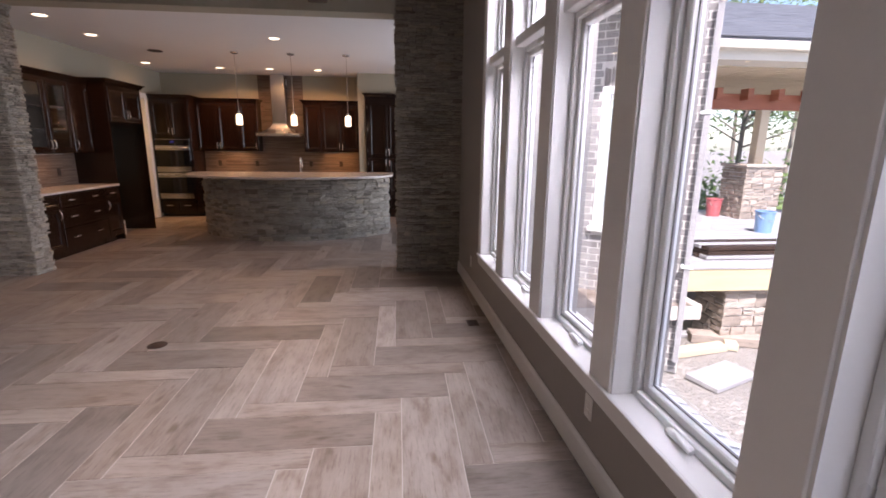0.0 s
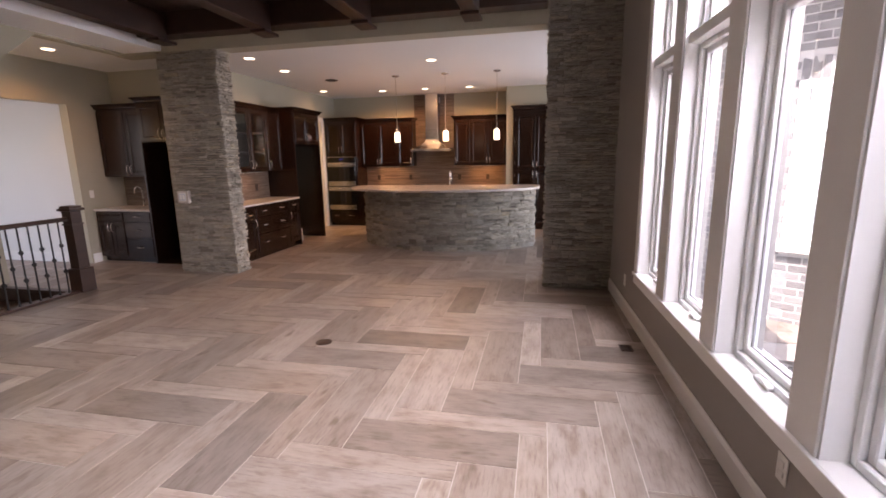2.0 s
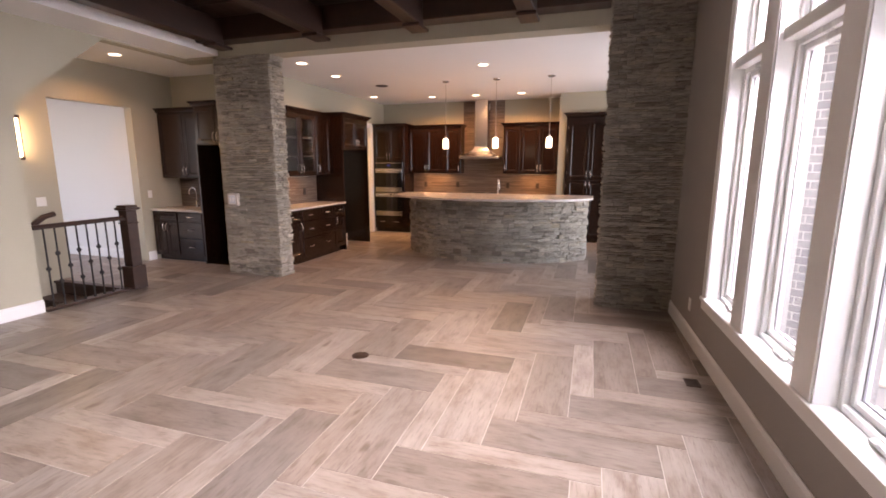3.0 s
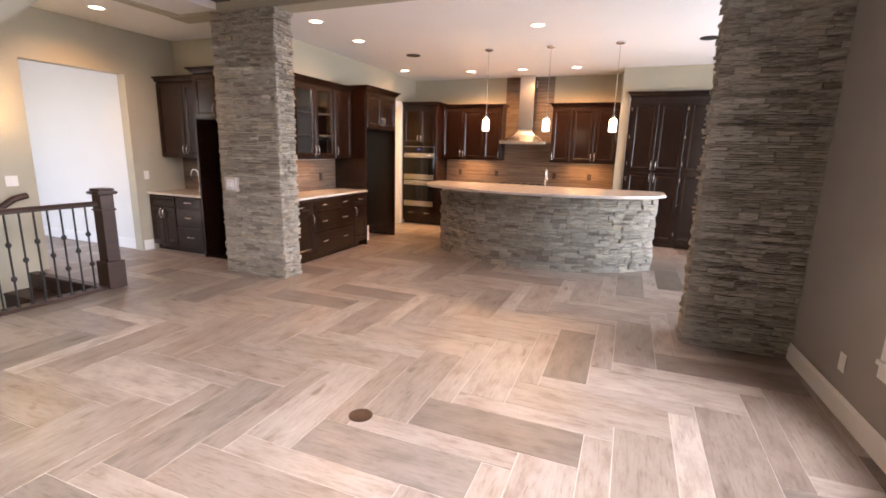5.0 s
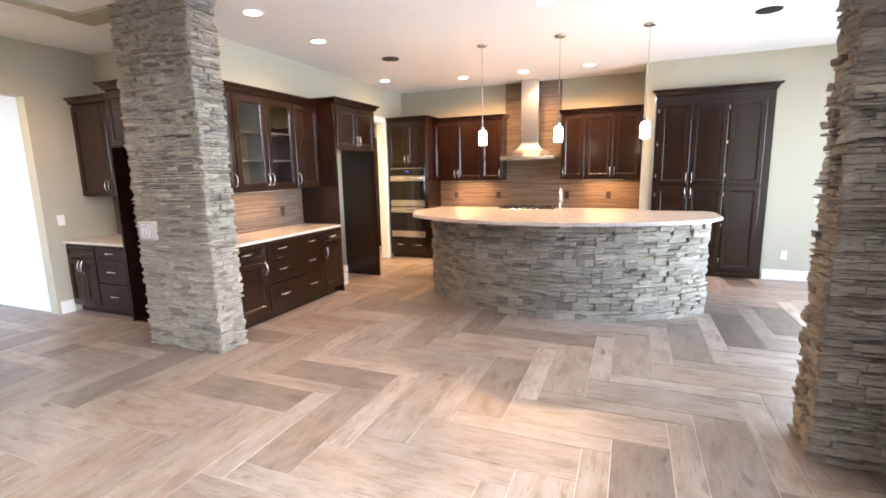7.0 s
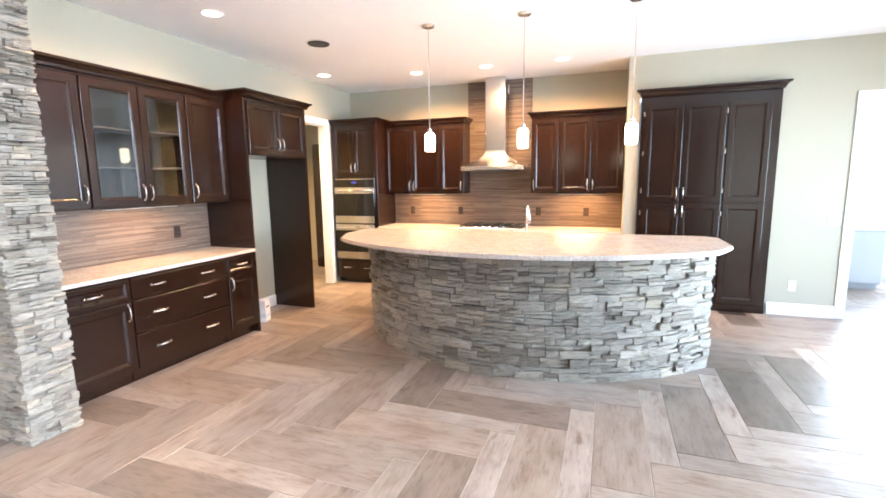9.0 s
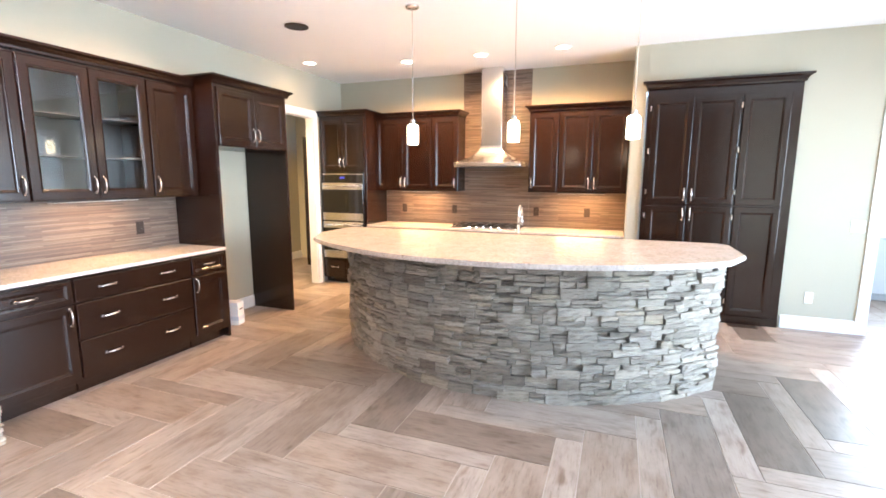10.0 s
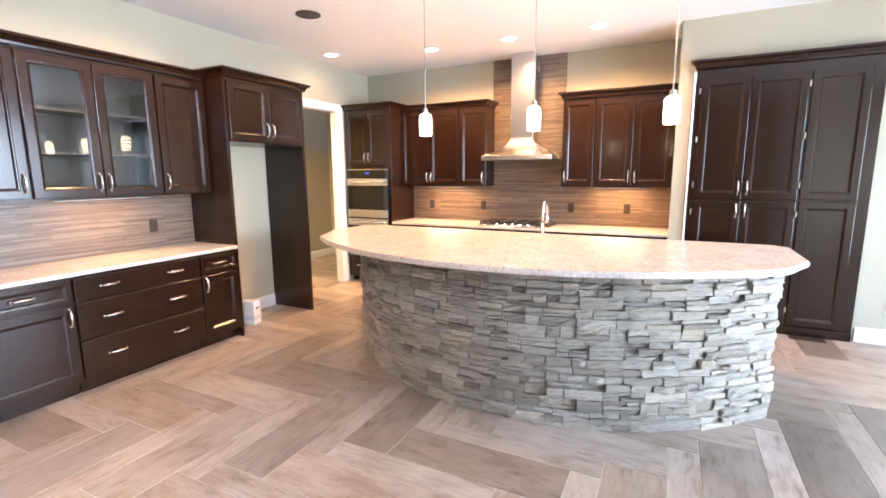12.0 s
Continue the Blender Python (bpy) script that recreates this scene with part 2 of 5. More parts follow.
FIELD_STONE = stone_material("tan_stone", [(0.0, (0.24, 0.20, 0.165)), (0.5, (0.34, 0.28, 0.23)), (1.0, (0.44, 0.38, 0.32))], 0.9, 10, 0.01)
SOIL = surface("construction_soil", (0.21, 0.19, 0.168), (0.36, 0.335, 0.30), 0.95, 1.4, 26, 1.0, dist=0.06)
CLOD = surface("dry_clods", (0.20, 0.182, 0.162), (0.35, 0.325, 0.295), 0.95, 3.0, 40, 0.6)
SHINGLE = surface("grey_shingle", (0.075, 0.08, 0.09), (0.14, 0.145, 0.16), 0.9, 4, 70, 0.4)
CREAM_METAL = surface("cream_gutter_paint", (0.62, 0.57, 0.47), (0.68, 0.63, 0.53), 0.4, 3, 60, 0.03)
PINE = surface("pale_pine", (0.50, 0.40, 0.27), (0.62, 0.52, 0.37), 0.6, 2, 24, 0.1, stretch=(0.7, 6, 6))
YELLOW_PINE = surface("yellow_pine", (0.48, 0.38, 0.22), (0.58, 0.48, 0.30), 0.6, 2, 24, 0.1, stretch=(0.7, 6, 6))
RED_WOOD = surface("red_brown_wood", (0.26, 0.085, 0.045), (0.36, 0.13, 0.07), 0.6, 2, 24, 0.1, stretch=(0.7, 6, 6))
GREY_DECK = surface("weathered_boards", (0.27, 0.26, 0.26), (0.40, 0.39, 0.39), 0.8, 2, 26, 0.2, stretch=(0.7, 6, 6))
BARK = surface("bark", (0.17, 0.145, 0.12), (0.30, 0.26, 0.215), 0.95, 6, 40, 0.8)
LEAF = stone_material("leaves", [(0.0, (0.095, 0.15, 0.04)), (0.6, (0.12, 0.18, 0.05)), (1.0, (0.15, 0.21, 0.07))], 0.5, 6)
RED_PAIL = surface("red_plastic", (0.42, 0.10, 0.11), (0.50, 0.14, 0.14), 0.4, 5, 60, 0.02)
BLUE_PAIL = surface("blue_plastic", (0.16, 0.28, 0.46), (0.22, 0.35, 0.54), 0.4, 5, 60, 0.02)
SLATE_BLUE = surface("blue_grey_paint", (0.46, 0.49, 0.55), (0.52, 0.55, 0.61), 0.5, 3, 60, 0.03)
BROWN_METAL = surface("bronze_metal", (0.05, 0.03, 0.022), (0.08, 0.05, 0.035), 0.45, 10, 90, 0.05, metal=0.6)
CARTON = surface("white_carton", (0.62, 0.62, 0.62), (0.70, 0.70, 0.70), 0.6, 5, 60, 0.03)

# ---------------------------------------------------------------- mesh helpers


def mesh_of(name, bm, mat):
    me = bpy.data.meshes.new(name)
    bm.to_mesh(me)
    bm.free()
    me.materials.append(mat)
    return me


def part(name, bm, mat, parent=None, label="", smooth=False):
    me = mesh_of(name, bm, mat)
    if smooth:
        me.polygons.foreach_set("use_smooth", [True] * len(me.polygons))
    ob = new(name, me)
    ob.parent = parent
    return tagged(ob, label)


def thing(name, m, label, category, group="", kind=""):
    ob = new(name)
    ob.empty_display_size = 0.1
    ob.matrix_world = m
    return tagged(ob, label, category, group, kind)


def box(bm, x0, x1, y0, y1, z0, z1, bev=0.0):
    v = [bm.verts.new(c) for c in ((x0, y0, z0), (x1, y0, z0), (x1, y1, z0), (x0, y1, z0), (x0, y0, z1), (x1, y0, z1), (x1, y1, z1), (x0, y1, z1))]
    f = [bm.faces.new([v[i] for i in q]) for q in ((3, 2, 1, 0), (4, 5, 6, 7), (0, 1, 5, 4), (1, 2, 6, 5), (2, 3, 7, 6), (3, 0, 4, 7))]
    if bev:
        es = {e for q in f for e in q.edges}
        bmesh.ops.bevel(bm, geom=list(es), offset=bev, segments=1, affect="EDGES")
    return bm


def boxes(*rows, bev=0.0):
    bm = bmesh.new()
    for r in rows:
        box(bm, *r, bev=bev)
    return bm


def prism(bm, pts, z0, z1):
    """An upright prism on a plan outline, counter-clockwise."""
    lo = [bm.verts.new((x, y, z0)) for x, y in pts]
    hi = [bm.verts.new((x, y, z1)) for x, y in pts]
    k = len(pts)
    bm.faces.new(hi)
    bm.faces.new(lo[::-1])
    for i in range(k):
        j = (i + 1) % k
        bm.faces.new((lo[i], lo[j], hi[j], hi[i]))
    return bm


def tube(bm, pts, r, n=8, caps=True):
    """A round bar along a line of points; r may be one radius for each point."""
    pts = [Vector(p) for p in pts]
    rs = r if isinstance(r, (list, tuple)) else [r] * len(pts)
    rings = []
    for i, p in enumerate(pts):
        d = (pts[min(i + 1, len(pts) - 1)] - pts[max(i - 1, 0)]).normalized()
        a = d.orthogonal().normalized() if i == 0 else (rings_a - d * rings_a.dot(d)).normalized()
        rings_a = a
        b = d.cross(a)
        rings.append([bm.verts.new(p + (a * math.cos(k * math.tau / n) + b * math.sin(k * math.tau / n)) * rs[i]) for k in range(n)])
    for A, B in zip(rings, rings[1:]):
        for k in range(n):
            bm.faces.new((A[k], A[(k + 1) % n], B[(k + 1) % n], B[k]))
    if caps:
        bm.faces.new(rings[0][::-1])
        bm.faces.new(rings[-1])
    return bm


def lathe(bm, prof, n=20, at=(0, 0)):
    """A turned body: rows of (radius, z)."""
    rings = [[bm.verts.new((at[0] + r * math.cos(k * math.tau / n), at[1] + r * math.sin(k * math.tau / n), z)) for k in range(n)] for r, z in prof]
    for A, B in zip(rings, rings[1:]):
        for k in range(n):
            bm.faces.new((A[k], A[(k + 1) % n], B[(k + 1) % n], B[k]))
    bm.faces.new(rings[0][::-1])
    bm.faces.new(rings[-1])
    return bm


def loft(bm, rings):
    vs = [[bm.verts.new(c) for c in ring] for ring in rings]
    k = len(vs[0])
    for A, B in zip(vs, vs[1:]):
        for i in range(k):
            bm.faces.new((A[i], A[(i + 1) % k], B[(i + 1) % k], B[i]))
    bm.faces.new(vs[0][::-1])
    bm.faces.new(vs[-1])
    return bm


def wall(name, p0, p1, thick, z0, z1, mat, holes=(), label="", parent=None):
    """A wall from p0 to p1, its thickness to the left of that way, with holes (s0, s1, z0, z1) through it."""
    p0, p1 = Vector(p0), Vector(p1)
    ln = (p1 - p0).length
    d = (p1 - p0) / ln
    nrm = Vector((-d.y, d.x))
    S = sorted({0.0, ln, *[min(max(h[i], 0), ln) for h in holes for i in (0, 1)]})
    Z = sorted({z0, z1, *[min(max(h[i], z0), z1) for h in holes for i in (2, 3)]})
    solid = {}
    for i in range(len(S) - 1):
        for j in range(len(Z) - 1):
            s, z = (S[i] + S[i + 1]) / 2, (Z[j] + Z[j + 1]) / 2
            solid[i, j] = not any(h[0] < s < h[1] and h[2] < z < h[3] for h in holes)
    bm = bmesh.new()
    cache = {}

    def v(i, j, k):
        if (i, j, k) not in cache:
            q = p0 + d * S[i] + nrm * (thick * k)
            cache[i, j, k] = bm.verts.new((q.x, q.y, Z[j]))
        return cache[i, j, k]
    for (i, j), on in solid.items():
        if not on:
            continue
        bm.faces.new((v(i, j, 0), v(i + 1, j, 0), v(i + 1, j + 1, 0), v(i, j + 1, 0)))
        bm.faces.new((v(i + 1, j, 1), v(i, j, 1), v(i, j + 1, 1), v(i + 1, j + 1, 1)))
        if not solid.get((i - 1, j)):
            bm.faces.new((v(i, j, 1), v(i, j, 0), v(i, j + 1, 0), v(i, j + 1, 1)))
        if not solid.get((i + 1, j)):
            bm.faces.new((v(i + 1, j, 0), v(i + 1, j, 1), v(i + 1, j + 1, 1), v(i + 1, j + 1, 0)))
        if not solid.get((i, j - 1)):
            bm.faces.new((v(i, j, 1), v(i + 1, j, 1), v(i + 1, j, 0), v(i, j, 0)))
        if not solid.get((i, j + 1)):
            bm.faces.new((v(i, j + 1, 0), v(i + 1, j + 1, 0), v(i + 1, j + 1, 1), v(i, j + 1, 1)))
    ob = part(name, bm, mat, parent, label)
    return tagged(ob, kind="structure")


def setting(name, bm, mat, label=""):
    return tagged(part(name, bm, mat, None, label), kind="structure")


def pieces(parent, name, rows, mat, near, limit=300, label_rest=""):
    """Single pieces (verts, faces, uvs or None): those nearest to a stretch of the plan are objects of their own, the rest one joined part."""
    def far(r):
        c = np.mean(np.array(r[0]), axis=0)
        return (c[0] - near[0]) ** 2 + (c[1] - near[1]) ** 2 + (c[2] - near[2]) ** 2
    rows = sorted(rows, key=far)
    for verts, faces, uvs in rows[:limit]:
        c = np.mean(np.array(verts), axis=0)
        me = bpy.data.meshes.new(name)
        me.from_pydata([tuple(np.array(v) - c) for v in verts], [], faces)
        if uvs:
            me.uv_layers.new().data.foreach_set("uv", [k for f in faces for i in f for k in uvs[i]])
        me.materials.append(mat)
        ob = new(name, me)
        ob.parent = parent
        ob.location = c
    rest = rows[limit:]
    if rest:
        V, F, U = [], [], []
        for verts, faces, uvs in rest:
            o = len(V)
            V += [tuple(v) for v in verts]
            F += [tuple(i + o for i in f) for f in faces]
            if uvs:
                U += [k for f in faces for i in f for k in uvs[i]]
        me = bpy.data.meshes.new(name + "_rest")
        me.from_pydata(V, [], F)
        if U:
            me.uv_layers.new().data.foreach_set("uv", U)
        me.materials.append(mat)
        ob = new(name + "_field", me)
        ob.parent = parent
        tagged(ob, label_rest, kind="stuff")


def stone_piece(rng, m, w, h, d, worn=0.008, bulge=1.0):
    """One split stone: back in the wall, worn edges, an uneven face. m takes (along, out, up) into the world."""
    j = lambda a: rng.uniform(-a, a)
    ring = lambda y, e, a: [(-w / 2 + e + j(a), -y + j(a), e + j(a)), (w / 2 - e + j(a), -y + j(a), e + j(a)), (w / 2 - e + j(a), -y + j(a), h - e + j(a)), (-w / 2 + e + j(a), -y + j(a), h - e + j(a))]
    if not bulge:
        pts = ring(-0.01, 0.0, 0.0) + ring(d - worn, 0.0008, 0.0015) + ring(d, worn, 0.002)
        faces = [(a + k, a + (k + 1) % 4, b + (k + 1) % 4, b + k) for a, b in ((0, 4), (4, 8)) for k in range(4)] + [(8, 9, 10, 11)]
        return [tuple(m @ Vector(p)) for p in pts], faces, None
    # a cleft face: a ragged grid of small planes, its rim let back into the joint
    nx, nz = max(2, min(5, round(w / 0.06))), 2
    e = min(0.0035, h * 0.08)
    tip = rng.uniform(-0.006, 0.006)
    pts = []
    for k in range(nz + 1):
        for i in range(nx + 1):
            rim = i in (0, nx) or k in (0, nz)
            x = -w / 2 + w * i / nx + (0 if i in (0, nx) else j(w / nx * 0.3))
            z = h * k / nz + (j(e) if k in (0, nz) else j(h * 0.16))
            y = d + tip * (2 * i / nx - 1) + j(0.007) - (rng.uniform(0.001, 0.011) if rim else 0)
            pts.append((x, -y, z))
    g = len(pts)
    per = [i for i in range(nx + 1)] + [(nx + 1) * k + nx for k in range(1, nz + 1)] + [(nx + 1) * nz + i for i in range(nx - 1, -1, -1)] + [(nx + 1) * k for k in range(nz - 1, 0, -1)]
    pts += [(pts[i][0], 0.01, min(max(pts[i][2], 0.0), h)) for i in per]
    faces = [((nx + 1) * k + i, (nx + 1) * k + i + 1, (nx + 1) * (k + 1) + i + 1, (nx + 1) * (k + 1) + i) for k in range(nz) for i in range(nx)]
    L = len(per)
    faces += [(g + i, g + (i + 1) % L, per[(i + 1) % L], per[i]) for i in range(L)]
    return [tuple(m @ Vector(p)) for p in pts], faces, None


def stone_rows(rng, length, z0, z1, hmin, hmax, wmin, wmax):
    z = z0
    while z < z1 - 0.012:
        h = min(rng.uniform(hmin, hmax), z1 - z)
        if z1 - z - h < hmin * 0.6:
            h = z1 - z
        s = 0.0
        while s < length - 1e-6:
            w = rng.uniform(wmin, wmax)
            if length - s - w < wmin * 0.7:
                w = length - s
            n = rng.choice((1, 2, 2, 3, 3)) if h > hmin * 2.4 else rng.choice((1, 1, 2))
            cut = sorted([0.0, 1.0] + [(k + rng.uniform(0.72, 1.28)) / n for k in range(n - 1)])
            for a, b in zip(cut, cut[1:]):
                if n > 1 and w > wmin * 2.0 and rng.random() < 0.45:
                    f = rng.uniform(0.32, 0.68)
                    yield s, w * f, z + h * a, h * (b - a)
                    yield s + w * f, w * (1 - f), z + h * a, h * (b - a)
                else:
                    yield s, w, z + h * a, h * (b - a)
            s += w
        z += h


def frame_at(x, y, z, ang):
    """Local x along, local -y outwards."""
    return Matrix.Translation((x, y, z)) @ Matrix.Rotation(ang, 4, "Z")

# ---------------------------------------------------------------- the shell
LEAN_W = math.atan(0.045)                 # the window wall stands a little out of square
WX, WY = 1.0, 4.0


def wpt(s, out=0.0):
    """A point on the window wall: s along it from y = 4, out behind its inner face."""
    c, k = math.cos(LEAN_W), math.sin(LEAN_W)
    return WX - k * s + c * out, WY + c * s + k * out


CEIL, HIGH = 3.05, 3.95
# great room
POSTS = [-0.47, -1.39, -2.31, -3.225, -4.14, -5.05]
HALF_POST = 0.095
HOLES = []
edge = 0.27
for q in POSTS:
    HOLES.append((q + HALF_POST, edge))
    edge = q - HALF_POST
SILL, TRANSOM, HEADW = 0.50, 2.30, 3.60
w_a, w_b = wpt(-7.6), wpt(1.95)
wall("wall_east", w_b, w_a, 0.24, -0.8, HIGH, TAUPE, [(1.95 - b, 1.95 - a, SILL, HEADW) for a, b in HOLES], "taupe painted wall with tall white windows")
wall("wall_south", (-5.75, -3.5), (1.5, -3.5), -0.2, -0.8, HIGH, TAUPE)
bm = bmesh.new()
prof = [(-3.5, 0), (3.4, 0), (3.4, 2.2), (4.42, 3.06), (5.6, 3.06), (5.6, HIGH), (-3.5, HIGH)]
lo = [bm.verts.new((-5.60, y, z)) for y, z in prof]
hi = [bm.verts.new((-5.75, y, z)) for y, z in prof]
bm.faces.new(lo)
bm.faces.new(hi[::-1])
for i in range(len(prof)):
    k = (i + 1) % len(prof)
    bm.faces.new((lo[k], lo[i], hi[i], hi[k]))
bmesh.ops.recalc_face_normals(bm, faces=bm.faces)
setting("wall_stairs", bm, PAINT, "sage painted wall with a clipped opening to the stairs")
setting("wall_header", boxes((-5.75, 1.2, 5.60, 5.86, CEIL, HIGH)), PAINT, "sage painted header between great room and kitchen")
setting("ceiling_great_room", boxes((-5.75, 1.7, -3.7, 5.86, HIGH, HIGH + 0.2)), CEILING)
setting("ceiling_kitchen", boxes((-5.12, 3.4, 5.861, 11.2, CEIL + 0.006, CEIL + 0.2), (1.25, 3.4, 4.1, 5.86, CEIL + 0.006, CEIL + 0.2)), CEILING)
# kitchen
wall("wall_west", (-5.0, 11.15), (-5.0, 5.62), -0.12, 0, CEIL + 0.1, PAINT, [(11.15 - 10.17, 11.15 - 9.25, -0.01, 2.46)], "sage painted kitchen wall")
wall("wall_north", (-5.12, 10.92), (-0.70, 10.92), 0.2, 0, CEIL + 0.1, PAINT, (), "sage painted wall behind the range")
setting("wall_return", boxes((-0.70, -0.56, 10.245, 11.12, 0, CEIL + 0.1)), PAINT)
wall("wall_pantry", (-0.56, 10.24), (3.40, 10.24), 0.14, 0, CEIL + 0.1, PAINT, [(0.0, 1.46, -0.01, 2.57), (2.22, 3.12, -0.01, 2.40)], "sage painted wall round the pantry cabinet")
# breakfast nook beyond the second stone pier
A1, A2 = (1.02, 5.62), (3.12, 4.16)
NL = math.dist(A1, A2)
wall("wall_nook_angled", A2, A1, -0.26, -0.8, CEIL + 0.1, PAINT, [(NL - 2.20, NL - 1.60, 0.74, 2.19)], "angled nook wall")
wall("wall_nook_east", (3.15, 10.4), (3.15, 4.70), 0.26, -0.8, CEIL + 0.1, PAINT, [(0.9, 5.2, 0.45, 2.55)], "nook wall with a wide window")
setting("wall_nook_corner", prism(bmesh.new(), [(3.10, 4.175), (3.13, 4.17), (3.405, 4.695), (3.155, 4.695), (2.98, 4.42)], -0.8, CEIL + 0.1), MORTAR, "pale mortar corner of the nook")
setting("soffit_west", boxes((-5.565, -4.66, -3.45, 4.78, 3.43, HIGH - 0.004)), BEAM, "dark stained wooden soffit along the stair wall")
setting("soffit_north", boxes((-5.565, 0.90, 4.784, 5.598, 3.43, HIGH - 0.004)), BEAM, "dark stained wooden soffit along the header")
setting("trim_soffit", boxes((-5.599, -5.567, -3.45, 5.595, 3.425, 3.46)), TRIM, "narrow white strip beside the soffit")
# hall, stairs, foyer
wall("wall_hall_west", (-7.02, 6.8), (-7.02, -0.2), -0.15, -3.0, 3.2, PAINT, [(6.8 - 5.83, 6.8 - 4.62, -0.01, 2.49)], "sage painted hall wall with a wide opening")
wall("wall_hall_north", (-7.17, 6.62), (-5.12, 6.62), 0.15, 0, 3.2, PAINT)
wall("wall_stairs_south", (-7.17, 0.0), (-5.6, 0.0), -0.15, -3.0, 3.2, PAINT)
setting("wall_stairs_lower", boxes((-5.75, -5.62, 0.0, 4.42, -3.0, -0.16)), PAINT)
setting("ceiling_hall", boxes((-7.17, -5.0, -0.15, 6.77, 3.08, 3.25)), CEILING)
wall("wall_foyer_north", (-12.0, 5.88), (-7.17, 5.88), 0.15, 0, 3.0, WHITE_WALL, (), "white painted foyer wall")
wall("wall_foyer_west", (-12.0, 1.8), (-12.0, 6.0), 0.15, 0, 3.0, WHITE_WALL)
wall("wall_foyer_south", (-12.0, 2.0), (-7.17, 2.0), -0.15, 0, 3.0, WHITE_WALL, [(1.6, 4.4, 0.1, 2.6)])
setting("ceiling_foyer", boxes((-12.1, -7.1, 1.8, 6.0, 3.0, 3.2)), CEILING)
# passage behind the kitchen door
wall("wall_passage_west", (-6.75, 12.2), (-6.75, 7.6), -0.15, 0, 3.1, PAINT)
wall("wall_passage_north", (-6.9, 12.0), (-5.0, 12.0), 0.15, 0, 3.1, PAINT)
wall("wall_passage_south", (-6.9, 7.8), (-5.12, 7.8), -0.15, 0, 3.1, PAINT)
setting("ceiling_passage", boxes((-6.9, -5.05, 7.65, 12.15, 3.0, 3.2)), CEILING)
# mudroom past the pantry wall
wall("wall_mudroom_north", (0.9, 12.9), (4.0, 12.9), 0.15, 0, 3.0, WHITE_WALL)
wall("wall_mudroom_west", (1.0, 10.38), (1.0, 13.0), 0.12, 0, 3.0, WHITE_WALL)
wall("wall_mudroom_east", (3.9, 10.38), (3.9, 13.0), -0.12, 0, 3.0, WHITE_WALL)
setting("ceiling_mudroom", boxes((0.9, 4.0, 10.38, 13.0, 2.9, 3.05)), CEILING)


def skirting(name, p0, p1, h=0.14, t=0.016):
    """A white skirting board along the face of a wall, standing out to the right of the way."""
    p0, p1 = Vector(p0), Vector(p1)
    ln = (p1 - p0).length
    bm = bmesh.new()
    sec = [(0, 0), (-t, 0), (-t, h - 0.025), (-t * 0.55, h - 0.006), (-t * 0.35, h), (0, h)]
    loft(bm, [[(s, y, z) for y, z in sec] for s in (0, ln)])
    bmesh.ops.recalc_face_normals(bm, faces=bm.faces)
    ob = setting(name, bm, TRIM, "white painted baseboard")
    ob.matrix_world = frame_at(p0.x, p0.y, 0, math.atan2(p1.y - p0.y, p1.x - p0.x))
    return ob


skirting("baseboard_east", wpt(1.56), wpt(-7.4))
skirting("baseboard_stairs", (-5.60, -3.4), (-5.60, 3.4))
skirting("baseboard_foyer", (-11.9, 5.88), (-7.03, 5.88), 0.15)
skirting("baseboard_hall", (-7.02, 5.86), (-7.02, 6.0), 0.15)
skirting("baseboard_fridge", (-5.0, 7.88), (-5.0, 8.82))
skirting("baseboard_pantry", (0.92, 10.24), (1.57, 10.24))
skirting("baseboard_passage", (-6.75, 8.0), (-6.75, 12.0))

# ---------------------------------------------------------------- windows of the great room


